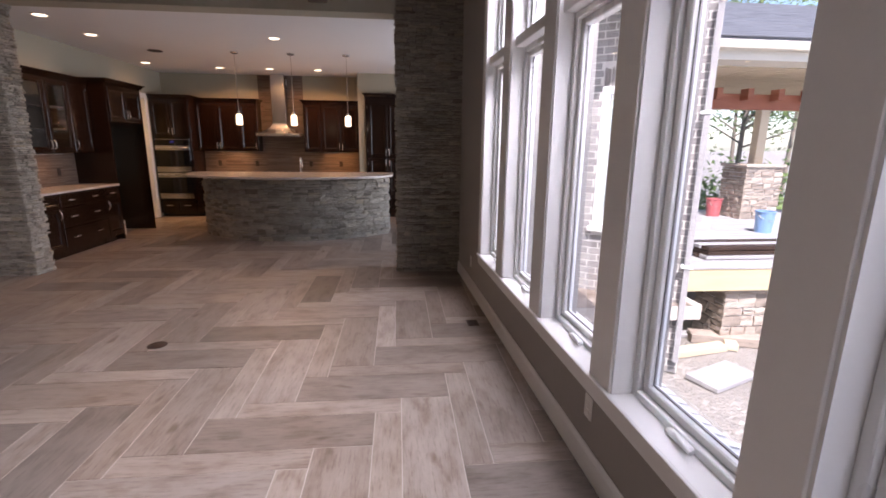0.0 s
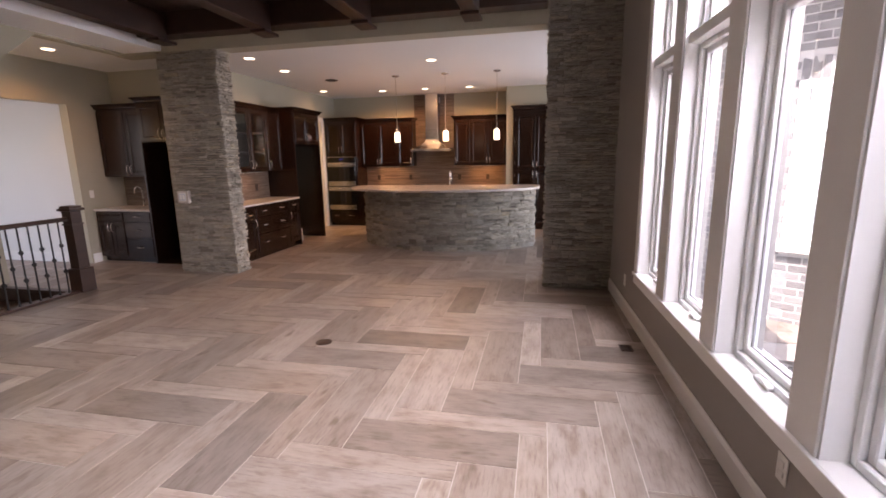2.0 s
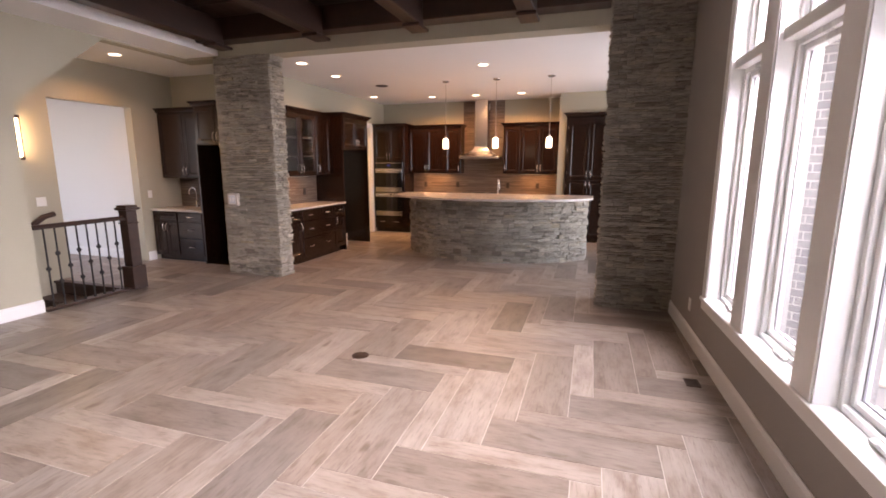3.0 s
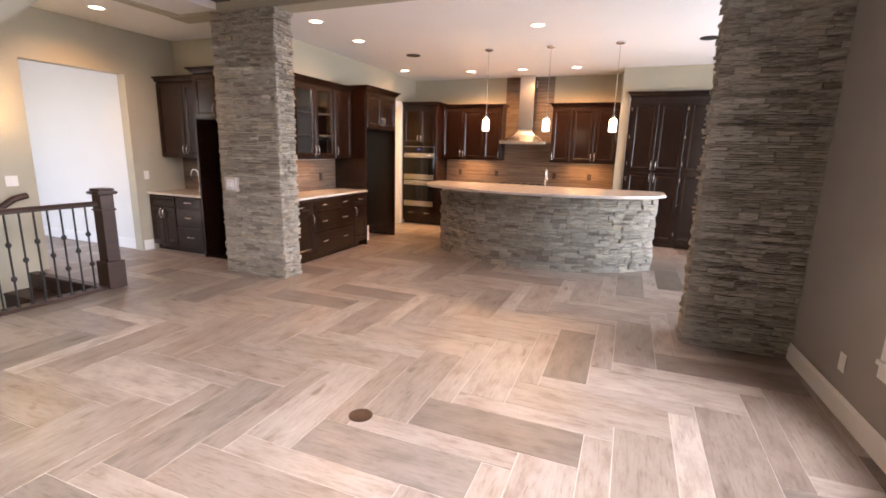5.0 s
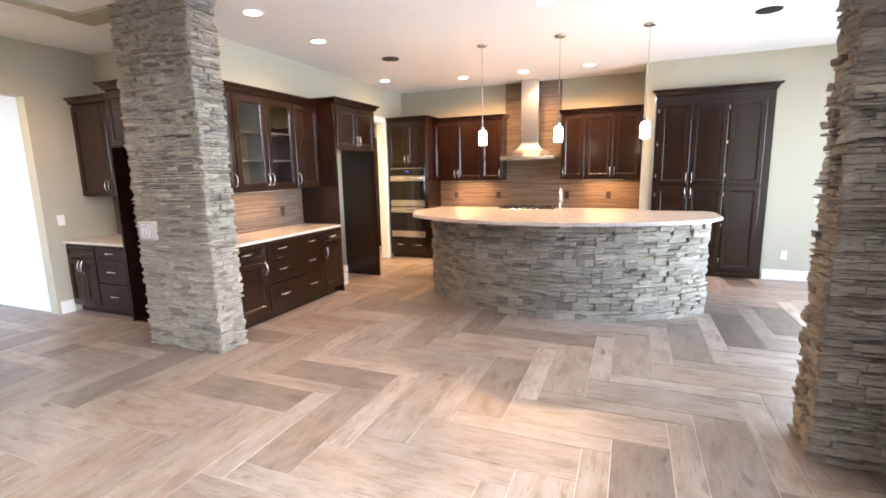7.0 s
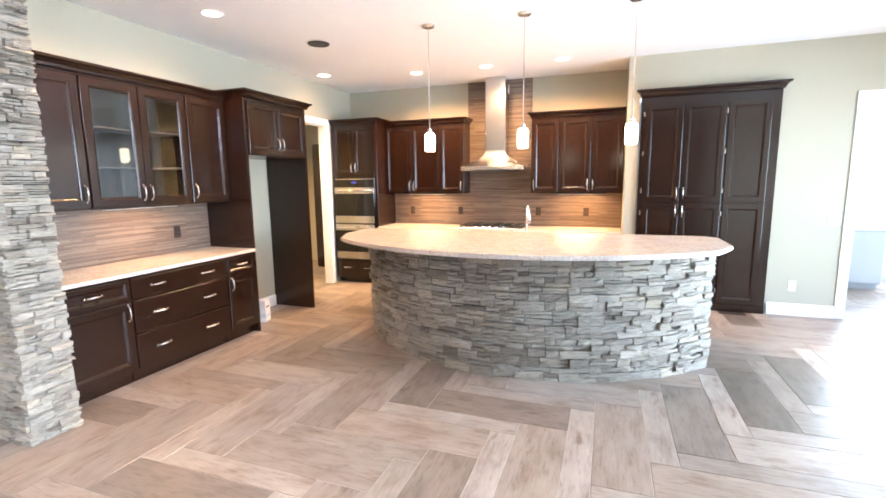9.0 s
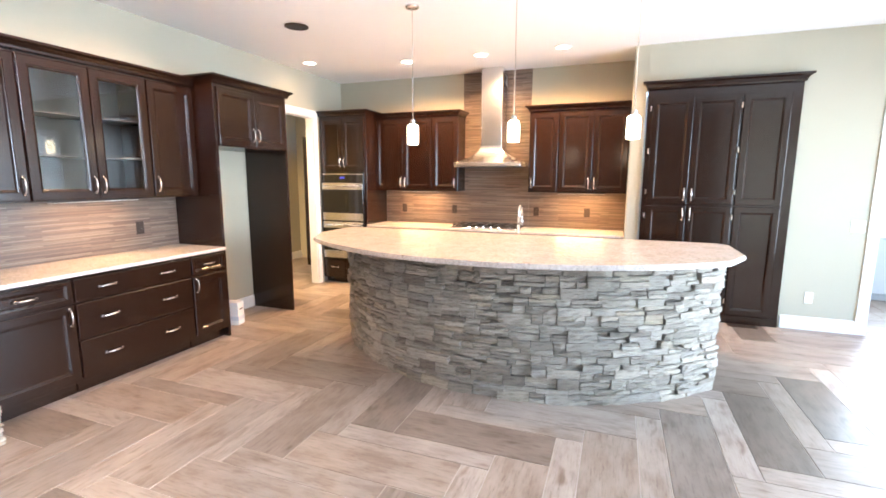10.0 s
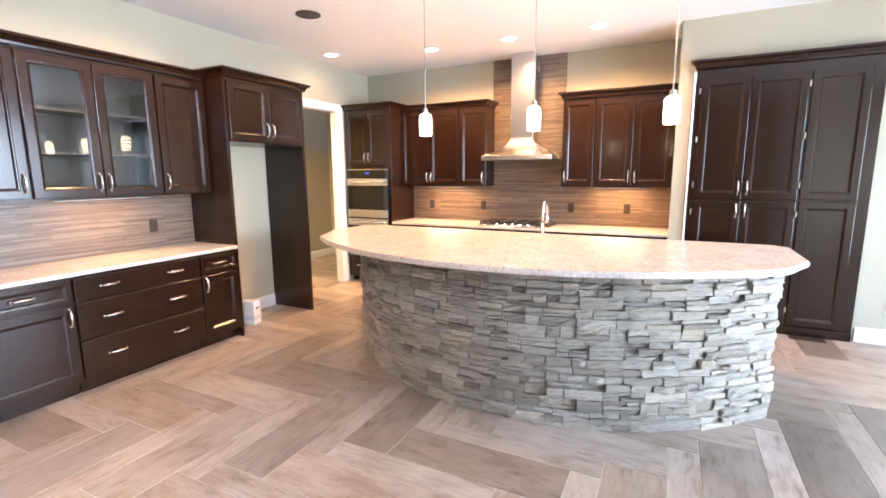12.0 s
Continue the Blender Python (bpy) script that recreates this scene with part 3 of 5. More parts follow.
def window_unit(i, s0, s1):
    """One tall window with its transom; local x along the wall, -y into the room."""
    w = s1 - s0
    x, y = wpt(s0)
    win = thing("window_%d" % i, Matrix.Translation((x, y, 0)) @ Matrix.Rotation(math.pi / 2 + LEAN_W, 4, "Z") @ Matrix.Scale(1, 4), "tall white vinyl window with a transom light over it", "window", "great room windows", "structure")
    # local: x runs north along the wall, +y runs into the room, so depth outwards is -y
    part("jamb_lining", boxes((0.0, 0.012, -0.13, 0.004, SILL, HEADW), (w - 0.012, w, -0.13, 0.004, SILL, HEADW), (0.012, w - 0.012, -0.13, 0.004, HEADW - 0.012, HEADW)), TRIM, win)
    for za, zb in ((SILL + 0.02, TRANSOM), (TRANSOM + 0.07, HEADW - 0.012)):
        a, b = 0.012, w - 0.012
        f = 0.035
        fr = part("window_frame", boxes((a, a + f, -0.19, -0.09, za, zb), (b - f, b, -0.19, -0.09, za, zb), (a + f, b - f, -0.19, -0.09, za, za + f), (a + f, b - f, -0.19, -0.09, zb - f, zb), bev=0.004), VINYL, win)
        a, b, c, d, g = a + f, b - f, za + f, zb - f, 0.04
        part("sash", boxes((a, a + g, -0.17, -0.115, c, d), (b - g, b, -0.17, -0.115, c, d), (a + g, b - g, -0.17, -0.115, c, c + g), (a + g, b - g, -0.17, -0.115, d - g, d), bev=0.006), VINYL, fr)
        part("gasket", boxes((a + g, a + g + 0.006, -0.15, -0.138, c + g, d - g), (b - g - 0.006, b - g, -0.15, -0.138, c + g, d - g), (a + g, b - g, -0.15, -0.138, c + g, c + g + 0.006)), GREY_DECK, fr, "grey rubber gasket")
        pane = part("pane", boxes((a + g - 0.004, b - g + 0.004, -0.147, -0.143, c + g - 0.004, d - g + 0.004)), PANE, fr, "clear glass pane")
        pane.visible_shadow = False
    part("transom_bar", boxes((0.012, w - 0.012, -0.15, -0.02, TRANSOM, TRANSOM + 0.07), bev=0.004), TRIM, win)
    part("window_sill", boxes((0.0, w, -0.13, 0.02, SILL - 0.0, SILL + 0.02), bev=0.003), TRIM, win)
    bm = bmesh.new()
    box(bm, w / 2 - 0.07, w / 2 + 0.07, -0.105, -0.062, SILL + 0.02, SILL + 0.045, 0.008)
    tube(bm, [(w / 2 + 0.02, -0.075, SILL + 0.045), (w / 2 + 0.0, -0.06, SILL + 0.055), (w / 2 - 0.10, -0.05, SILL + 0.05)], 0.008)
    part("crank", bm, VINYL, win, "folding white crank handle")
    part("latch", boxes((0.012 + 0.035, 0.012 + 0.05, -0.10, -0.075, 1.25, 1.40), bev=0.004), NICKEL, win)
    return win


for i, (a, b) in enumerate(HOLES):
    window_unit(i + 1, a, b)
# flat white casing over the posts, and the apron under the sill
bm = bmesh.new()
s_lo, s_hi = HOLES[-1][0], HOLES[0][1]
for q in POSTS[:-1]:
    box(bm, q - HALF_POST, q + HALF_POST, 0.0, 0.014, SILL + 0.02, HEADW, 0.003)
box(bm, s_hi, s_hi + 0.09, 0.0, 0.014, SILL + 0.02, HEADW, 0.003)
box(bm, s_lo - 0.09, s_lo, 0.0, 0.014, SILL + 0.02, HEADW, 0.003)
box(bm, s_lo - 0.09, s_hi + 0.09, 0.0, 0.014, HEADW, HEADW + 0.1, 0.003)
box(bm, s_lo - 0.10, s_hi + 0.10, 0.0, 0.028, SILL - 0.012, SILL + 0.018, 0.004)
box(bm, s_lo - 0.09, s_hi + 0.09, 0.0, 0.014, SILL - 0.085, SILL - 0.012, 0.003)
cas = setting("window_trim", bm, TRIM, "flat white window casing")
cas.matrix_world = Matrix.Translation((*wpt(0), 0)) @ Matrix.Rotation(math.pi / 2 + LEAN_W, 4, "Z")

# ---------------------------------------------------------------- beams
BEAM_X = [-4.62, -3.17, -1.91, -0.68, 0.55]
cross = thing("beam_cross", Matrix.Identity(4), "dark stained wooden ceiling beam along the header", "beam", "ceiling beams", "structure")
part("beam_body", boxes((-5.10, 0.12, 5.22, 5.46, 3.165, 3.46), bev=0.008), BEAM, cross)
part("crown_strip", boxes((-5.10, 0.12, 5.46, 5.56, 3.20, 3.25), bev=0.006), BEAM, cross)
for bx in BEAM_X[:-1]:
    b = thing("beam", Matrix.Translation((bx, 0, 0)), "dark stained wooden ceiling beam", "beam", "ceiling beams", "structure")
    part("beam_body", boxes((-0.085, 0.085, -3.4, 5.215, 3.10, 3.40), bev=0.008), BEAM, b)
    part("beam_foot", boxes((-0.10, 0.10, 5.05, 5.35, 3.065, 3.10), bev=0.006), BEAM, b)
    for ry in (1.6, 4.6):
        bm = bmesh.new()
        tube(bm, [(0, ry, 3.39), (0, ry, HIGH + 0.002)], 0.014)
        part("hanger_rod", bm, BLACK_IRON, b, "black iron rod")
for cy in (0.2, 2.9):
    c = thing("beam_cross", Matrix.Translation((0, cy, 0)), "dark stained wooden cross beam", "beam", "ceiling beams", "structure")
    part("beam_body", boxes((-5.58, 0.95, -0.1, 0.1, 3.402, 3.60), bev=0.008), BEAM, c)

# ---------------------------------------------------------------- ledge stone piers
rng = random.Random(7)


def pier(name, x0, x1, y0, y1, top, side, label):
    """A stone-clad pier with its front to the south and one clad end (side: -1 west, 1 east)."""
    ob = thing(name, Matrix.Identity(4), label, "stone pier", "", "structure")
    # core painted near black, so the gaps read as deep shade
    part("core", boxes((x0 + 0.035, x1 - 0.035, y0 + 0.035, y1 - 0.005, 0, top)), JOINT_SHADE, ob)
    rows = []
    for s, w, z, h in stone_rows(rng, x1 - x0, 0.0, top, 0.020, 0.052, 0.07, 0.24):
        d = rng.uniform(0.028, 0.056)
        rows.append(stone_piece(rng, frame_at(x0 + s + w / 2, y0 + 0.035, z, 0), w - 0.004, h - 0.0045, d, 0.007))
    for s, w, z, h in stone_rows(rng, y1 - y0 - 0.01, 0.0, top, 0.020, 0.052, 0.06, 0.18):
        d = rng.uniform(0.024, 0.062)
        if side > 0:
            rows.append(stone_piece(rng, frame_at(x1 - 0.035, y0 + s + w / 2, z, math.pi / 2), w - 0.004, h - 0.0045, d, 0.007))
        else:
            rows.append(stone_piece(rng, frame_at(x0 + 0.035, y1 - s - w / 2, z, -math.pi / 2), w - 0.004, h - 0.0045, d, 0.007))
    pieces(ob, "stone", rows, LEDGE, ((x0 + x1) / 2, y0, 1.3), 300, "split grey ledge stones")
    return ob


pier("stone_pier_1", -5.08, -4.16, 5.58, 5.88, 3.06, 1, "grey stacked ledge stone pier beside the hall")
pier("stone_pier_2", 0.15, 0.95, 5.55, 5.86, HIGH, -1, "grey stacked ledge stone pier beside the window wall")

# ---------------------------------------------------------------- island
island = thing("kitchen_island", Matrix.Translation((-1.63, 8.25, 0)), "curved kitchen island clad in grey stacked ledge stone", "kitchen island")
R_B = (1.6 ** 2 + 0.75 ** 2) / (2 * 0.75)
HALF = math.asin(1.6 / R_B)
CY = -0.75 + R_B                     # centre of the base's curve, local


def arc(r, n, half, cy):
    return [(r * math.sin(-half + 2 * half * k / n), cy - r * math.cos(-half + 2 * half * k / n)) for k in range(n + 1)]


core = [(x * 0.978, y + 0.035) for x, y in arc(R_B, 28, HALF, CY)] + [(1.56, 0.42), (-1.56, 0.42)]
# same painted joint shade behind the island's stones
part("core", prism(bmesh.new(), core, 0, 1.035), JOINT_SHADE, island)
rows = []
for s, w, z, h in stone_rows(rng, 2 * HALF * R_B, 0.0, 1.035, 0.032, 0.088, 0.08, 0.25):
    a = -HALF + (s + w / 2) / R_B
    d = rng.uniform(0.026, 0.062)
    m = frame_at((R_B - 0.035) * math.sin(a), CY - (R_B - 0.035) * math.cos(a), z, a)
    rows.append(stone_piece(rng, m, w - 0.006, h - 0.0055, d, 0.008))
for side in (-1, 1):
    for s, w, z, h in stone_rows(rng, 0.36, 0.0, 1.035, 0.042, 0.115, 0.10, 0.26):
        y = 0.02 + s + w / 2
        rows.append(stone_piece(rng, frame_at(side * 1.565, y, z, side * math.pi / 2), w - 0.003, h - 0.003, rng.uniform(0.028, 0.06), 0.009))
pieces(island, "stone", rows, LEDGE, (0.0, -0.7, 0.5), 300, "split grey ledge stones")
part("sink_cabinet", boxes((-1.55, 1.55, 0.425, 0.98, 0.10, 0.884), (-1.5, 1.5, 0.43, 0.92, 0.0, 0.10)), ESPRESSO, island, "dark stained cabinet on the kitchen side")
top = thing("bar_countertop", Matrix.Translation((-1.68, 8.25, 0)), "cream speckled quartz bar top with a curved overhang, on the island", "countertop")
R_T = (1.66 ** 2 + 0.66 ** 2) / (2 * 0.66)
H_T = math.asin(1.60 / R_T)
o = arc(R_T, 32, H_T, -1.09 + R_T)
o = o + [(1.735, -0.20), (1.735, 0.33), (1.65, 0.42), (-1.66, 0.42), (-1.76, 0.33), (-1.76, -0.12)]
bm = prism(bmesh.new(), o, 1.04, 1.075)
bmesh.ops.bevel(bm, geom=[e for e in bm.edges if abs(e.verts[0].co.z - e.verts[1].co.z) < 1e-6], offset=0.006, segments=2, affect="EDGES")
part("slab", bm, QUARTZ, top)
low = thing("sink_countertop", Matrix.Translation((-1.63, 8.68, 0)), "cream quartz counter with a sink, behind the bar", "countertop")
part("slab", boxes((-1.60, -0.45, 0.0, 0.60, 0.886, 0.916), (0.35, 1.60, 0.0, 0.60, 0.886, 0.916), (-0.45, 0.35, 0.0, 0.12, 0.886, 0.916), (-0.45, 0.35, 0.50, 0.60, 0.886, 0.916)), QUARTZ, low)
part("sink_basin", boxes((-0.45, 0.35, 0.12, 0.50, 0.885, 0.888)), STEEL, low, "stainless steel sink")
fau = thing("faucet", Matrix.Translation((-1.66, 8.74, 0.916)), "brushed nickel gooseneck faucet standing at the island sink", "faucet")
bm = bmesh.new()
lathe(bm, [(0.030, 0), (0.030, 0.012), (0.020, 0.03), (0.017, 0.10), (0.015, 0.24)], 14)
part("body", bm, NICKEL, fau, smooth=True)
bm = bmesh.new()
tube(bm, [(0, 0, 0.23), (0, 0, 0.33)] + [(0, 0.07 - 0.07 * math.cos(a), 0.33 + 0.085 * math.sin(a)) for a in np.linspace(0.2, 2.9, 9)] + [(0, 0.142, 0.30)], 0.013, 10)
part("spout", bm, NICKEL, fau, smooth=True)
bm = bmesh.new()
tube(bm, [(0, 0.142, 0.31), (0, 0.143, 0.22)], [0.014, 0.019], 10)
part("spray_head", bm, NICKEL, fau, smooth=True)
bm = bmesh.new()
tube(bm, [(0.015, 0, 0.08), (0.055, 0.0, 0.12)], 0.007, 8)
part("lever", bm, NICKEL, fau)

# ---------------------------------------------------------------- cabinets: built facing -y, x along, then turned


def pull(parent, x, z, upright, y, ln=0.12):
    """A bowed nickel pull."""
    bm = bmesh.new()
    pts = []
    for k in range(9):
        a = -1 + k / 4
        pts.append((a * ln / 2, -0.004 - 0.024 * (1 - a ** 4), 0.004 * math.cos(a * 1.5)))
    tube(bm, [(0 if upright else p[0], p[1], p[0] if upright else p[2]) for p in pts], [0.0065, 0.0065, 0.006, 0.0075, 0.0085, 0.0075, 0.006, 0.0065, 0.0065], 8)
    for e in (-ln / 2, ln / 2):
        tube(bm, [(0 if upright else e, 0, e if upright else 0), (0 if upright else e, -0.008, e if upright else 0)], 0.010, 8)
    ob = part("handle", bm, NICKEL, parent, "brushed nickel pull", True)
    ob.location = (x, y, z)
    return ob


def front(parent, kind, x0, x1, z0, z1, y, knob=None):
    """A shaker front, proud of the carcass: door, drawer or glass."""
    t, r = 0.020, (0.062 if kind != "drawer" else 0.035)
    bm = bmesh.new()

    def ring(e, yy):
        return [bm.verts.new(c) for c in ((x0 + e, yy, z0 + e), (x1 - e, yy, z0 + e), (x1 - e, yy, z1 - e), (x0 + e, yy, z1 - e))]
    steps = [(0.0, y - 0.001), (0.0, y - t + 0.006), (0.002, y - t + 0.002), (0.006, y - t)]
    if kind != "slab":
        steps += [(r - 0.004, y - t), (r, y - t + 0.004), (r + 0.006, y - t + 0.005), (r + 0.016, y - t + 0.013)]
    if kind == "glass":
        steps += [(r + 0.016, y - 0.001)]
    rs = [ring(e, yy) for e, yy in steps]
    for A, B in zip(rs, rs[1:]):
        for k in range(4):
            bm.faces.new((A[k], A[(k + 1) % 4], B[(k + 1) % 4], B[k]))
    if kind != "glass":
        bm.faces.new(rs[-1])
    ob = part("drawer" if kind in ("drawer", "slab") else "door", bm, ESPRESSO, parent)
    if kind == "glass":
        g = part("pane", boxes((x0 + r + 0.012, x1 - r - 0.012, y - 0.007, y - 0.003, z0 + r + 0.012, z1 - r - 0.012)), CAB_GLASS, ob, "clear glass pane")
        g.visible_shadow = False
    for kx, kz, up in knob or ():
        pull(ob, kx, kz, up, y - t)
    return ob


def crown(parent, x0, x1, y0, y1, z, left=True, right=True, h=0.075, out=0.055):
    lv = [(0.0, 0.0), (0.012, 0.004), (0.014, 0.020), (out * 0.55, h * 0.62), (out * 0.9, h * 0.74), (out, h * 0.80), (out, h)]
    rings = []
    for e, dz in lv:
        a, b = x0 - (e if left else 0), x1 + (e if right else 0)
        rings.append([(a, y0 - e, z + dz), (b, y0 - e, z + dz), (b, y1, z + dz), (a, y1, z + dz)])
    return part("crown_moulding", loft(bmesh.new(), rings), ESPRESSO, parent)


def carcass(parent, w, y0, y1, z0, z1, toe=0.0, hollow=False, shelves=()):
    bm = bmesh.new()
    if hollow:
        t = 0.018
        box(bm, 0, t, y0, y1, z0, z1)
        box(bm, w - t, w, y0, y1, z0, z1)
        box(bm, t, w - t, y0, y1, z0, z0 + t)
        box(bm, t, w - t, y0, y1, z1 - t, z1)
        ob = part("body", bm, ESPRESSO, parent)
        part("back_panel", boxes((t, w - t, y1 - 0.012, y1 - 0.002, z0 + t, z1 - t)), ESPRESSO_IN, parent)
        for z in shelves:
            part("shelf", boxes((t, w - t, y0 + 0.03, y1 - 0.012, z, z + 0.016)), ESPRESSO_IN, parent)
        return ob
    box(bm, 0, w, y0, y1, z0 + toe, z1, 0.002)
    if toe:
        box(bm, 0.004, w - 0.004, y0 + 0.07, y1, z0, z0 + toe)
    return part("body", bm, ESPRESSO, parent)


TURN_W = lambda y: Matrix.Translation((-4.40, y, 0)) @ Matrix.Rotation(math.pi / 2, 4, "Z")   # facing east on the west wall


def base_cabinet(m, w, kind, label, group, depth=0.58):
    c = thing("base_cabinet", m, label, "cabinet", group)
    carcass(c, w, 0.0, depth, 0.0, 0.884, 0.10)
    g = 0.006
    if kind == "door":
        front(c, "drawer", g, w - g, 0.70, 0.865, 0, [(w / 2, 0.785, False)])
        front(c, "door", g, w - g, 0.125, 0.685, 0, [(w - 0.04, 0.60, True)])
    if kind == "door_l":
        front(c, "drawer", g, w - g, 0.70, 0.865, 0, [(w / 2, 0.785, False)])
        front(c, "door", g, w - g, 0.125, 0.685, 0, [(0.04, 0.60, True)])
    if kind == "pair":
        front(c, "drawer", g, w - g, 0.70, 0.865, 0)
        front(c, "door", g, w / 2 - 0.002, 0.125, 0.685, 0, [(w / 2 - 0.035, 0.60, True)])
        front(c, "door", w / 2 + 0.002, w - g, 0.125, 0.685, 0, [(w / 2 + 0.035, 0.60, True)])
    if kind == "drawers":
        two = w > 0.6
        for za, zb in ((0.70, 0.865), (0.42, 0.685), (0.125, 0.405)):
            zc = (za + zb) / 2
            front(c, "slab", g, w - g, za, zb, 0, [(w * 0.24, zc, False), (w * 0.76, zc, False)] if two else [(w / 2, zc, False)])
    return c


WEST = "cabinets on the west kitchen wall"
base_cabinet(TURN_W(5.89), 0.57, "door", "dark espresso base cabinet with a drawer over a door", WEST)
base_cabinet(TURN_W(6.462), 0.978, "drawers", "dark espresso base cabinet with three wide drawers", WEST)
base_cabinet(TURN_W(7.442), 0.388, "door_l", "narrow dark espresso base cabinet with a drawer and a door", WEST)
ct = thing("countertop", Matrix.Translation((-5.0, 5.885, 0)), "cream speckled quartz counter on the west cabinets", "countertop")
part("slab", boxes((0.002, 0.635, 0.0, 1.945, 0.886, 0.916), bev=0.004), QUARTZ, ct)

UPW = lambda y: Matrix.Translation((-4.66, y, 0)) @ Matrix.Rotation(math.pi / 2, 4, "Z")
U0, U1 = 1.41, 2.44


def wall_cabinet(m, w, kind, label, group, depth=0.335, z0=U0, z1=U1, left=False, right=False, knob=None):
    c = thing("wall_cabinet", m, label, "cabinet", group)
    g = 0.005
    if kind == "glass":
        carcass(c, w, 0.0, depth, z0, z1, hollow=True, shelves=(z0 + 0.33, z0 + 0.64))
        front(c, "glass", g, w / 2 - 0.002, z0 + 0.012, z1 - 0.02, 0, [(w / 2 - 0.034, z0 + 0.12, True)])
        front(c, "glass", w / 2 + 0.002, w - g, z0 + 0.012, z1 - 0.02, 0, [(w / 2 + 0.034, z0 + 0.12, True)])
    else:
        carcass(c, w, 0.0, depth, z0, z1)
        if kind == "pair":
            front(c, "door", g, w / 2 - 0.002, z0 + 0.012, z1 - 0.02, 0, [(w / 2 - 0.034, z0 + 0.12, True)])
            front(c, "door", w / 2 + 0.002, w - g, z0 + 0.012, z1 - 0.02, 0, [(w / 2 + 0.034, z0 + 0.12, True)])
        else:
            kx = w - 0.04 if kind == "right" else 0.04
            front(c, "door", g, w - g, z0 + 0.012, z1 - 0.02, 0, [(kx, z0 + 0.12, True)])
    crown(c, 0, w, -0.02, depth, z1, left, right)
    return c


wall_cabinet(UPW(5.89), 0.53, "right", "dark espresso wall cabinet with one door", WEST)
wall_cabinet(UPW(6.422), 0.93, "glass", "dark espresso wall cabinet with two glass doors and empty shelves", WEST)
wall_cabinet(UPW(7.354), 0.466, "left", "dark espresso wall cabinet with one door", WEST)
fr = thing("fridge_surround", TURN_W(7.832), "tall dark espresso surround over an empty refrigerator space", "cabinet", WEST)
part("side_panel", boxes((0, 0.03, 0.0, 0.598, 0.0, U1 + 0.03), bev=0.002), ESPRESSO, fr)
part("side_panel", boxes((0.985, 1.015, 0.0, 0.598, 0.0, U1 + 0.03), bev=0.002), ESPRESSO, fr)
part("body", boxes((0.031, 0.984, 0.0, 0.598, 1.89, U1 + 0.03)), ESPRESSO, fr)
front(fr, "door", 0.036, 0.506, 1.905, U1, 0, [(0.472, 2.02, True)])
front(fr, "door", 0.510, 0.98, 1.905, U1, 0, [(0.544, 2.02, True)])
crown(fr, 0, 1.015, -0.02, 0.598, U1 + 0.03)
bx = thing("carton_box", Matrix.Translation((-4.66, 8.17, 0)) @ Matrix.Rotation(0.25, 4, "Z"), "small white cardboard box standing on the floor", "box")
part("body", boxes((-0.08, 0.08, -0.06, 0.06, 0.0, 0.25), bev=0.003), CARTON, bx)
part("printed_band", boxes((-0.081, 0.081, -0.0612, 0.0612, 0.05, 0.095)), SLATE_BLUE, bx, "blue grey printed band")
part("hand_slot", boxes((-0.03, 0.0815, -0.03, 0.03, 0.165, 0.182)), BLACK_IRON, bx, "dark slot")
part("flap", boxes((-0.08, 0.08, -0.06, -0.001, 0.251, 0.254)), CARTON, bx)

# north wall: oven tower, base and wall cabinets
NORTH = "cabinets on the north kitchen wall"
ov = thing("oven_tower", Matrix.Translation((-4.985, 10.30, 0)), "tall dark espresso cabinet holding a stainless double oven", "cabinet", NORTH)
carcass(ov, 0.78, 0.0, 0.61, 0.0, U1 + 0.03, 0.08)
front(ov, "door", 0.02, 0.388, 1.70, U1, 0, [(0.355, 1.81, True)])
front(ov, "door", 0.392, 0.76, 1.70, U1, 0, [(0.425, 1.81, True)])
front(ov, "slab", 0.03, 0.388, 0.11, 0.36, 0, [(0.21, 0.25, False)])
front(ov, "slab", 0.392, 0.75, 0.11, 0.36, 0, [(0.57, 0.25, False)])
crown(ov, 0, 0.78, -0.02, 0.61, U1 + 0.03, False, True)
oven = thing("double_oven", Matrix.Translation((-4.985, 10.298, 0)), "stainless double wall oven with black glass doors, built into the tower", "oven")
part("chassis", boxes((0.04, 0.74, -0.012, -0.001, 0.39, 1.66), bev=0.002), BLACK_GLASS, oven)
pan = part("control_panel", boxes((0.045, 0.735, -0.022, -0.013, 1.535, 1.65), bev=0.002), BLACK_GLASS, oven)
part("panel_trim", boxes((0.045, 0.735, -0.024, -0.0225, 1.638, 1.65)), STEEL, pan)
part("display", boxes((0.34, 0.42, -0.0235, -0.0225, 1.58, 1.605)), CLOCK_GLOW, pan, "blue clock display")
for z0, z1 in ((0.965, 1.52), (0.40, 0.95)):
    d = part("oven_door", boxes((0.045, 0.735, -0.045, -0.013, z0, z1), bev=0.004), BLACK_GLASS, oven, "black glass oven door")
    part("kick_strip", boxes((0.045, 0.735, -0.048, -0.0455, z0, z0 + 0.11), bev=0.001), STEEL, d, "steel lower strip")
    part("top_strip", boxes((0.045, 0.735, -0.048, -0.0455, z1 - 0.10, z1 - 0.005), bev=0.001), STEEL, d, "steel upper strip")
    bm = bmesh.new()
    tube(bm, [(0.07, -0.088, z1 - 0.05), (0.71, -0.088, z1 - 0.05)], 0.014, 10)
    for hx in (0.11, 0.67):
        tube(bm, [(hx, -0.047, z1 - 0.05), (hx, -0.088, z1 - 0.05)], 0.009, 8)
    part("handle", bm, STEEL, d, "round steel bar", True)

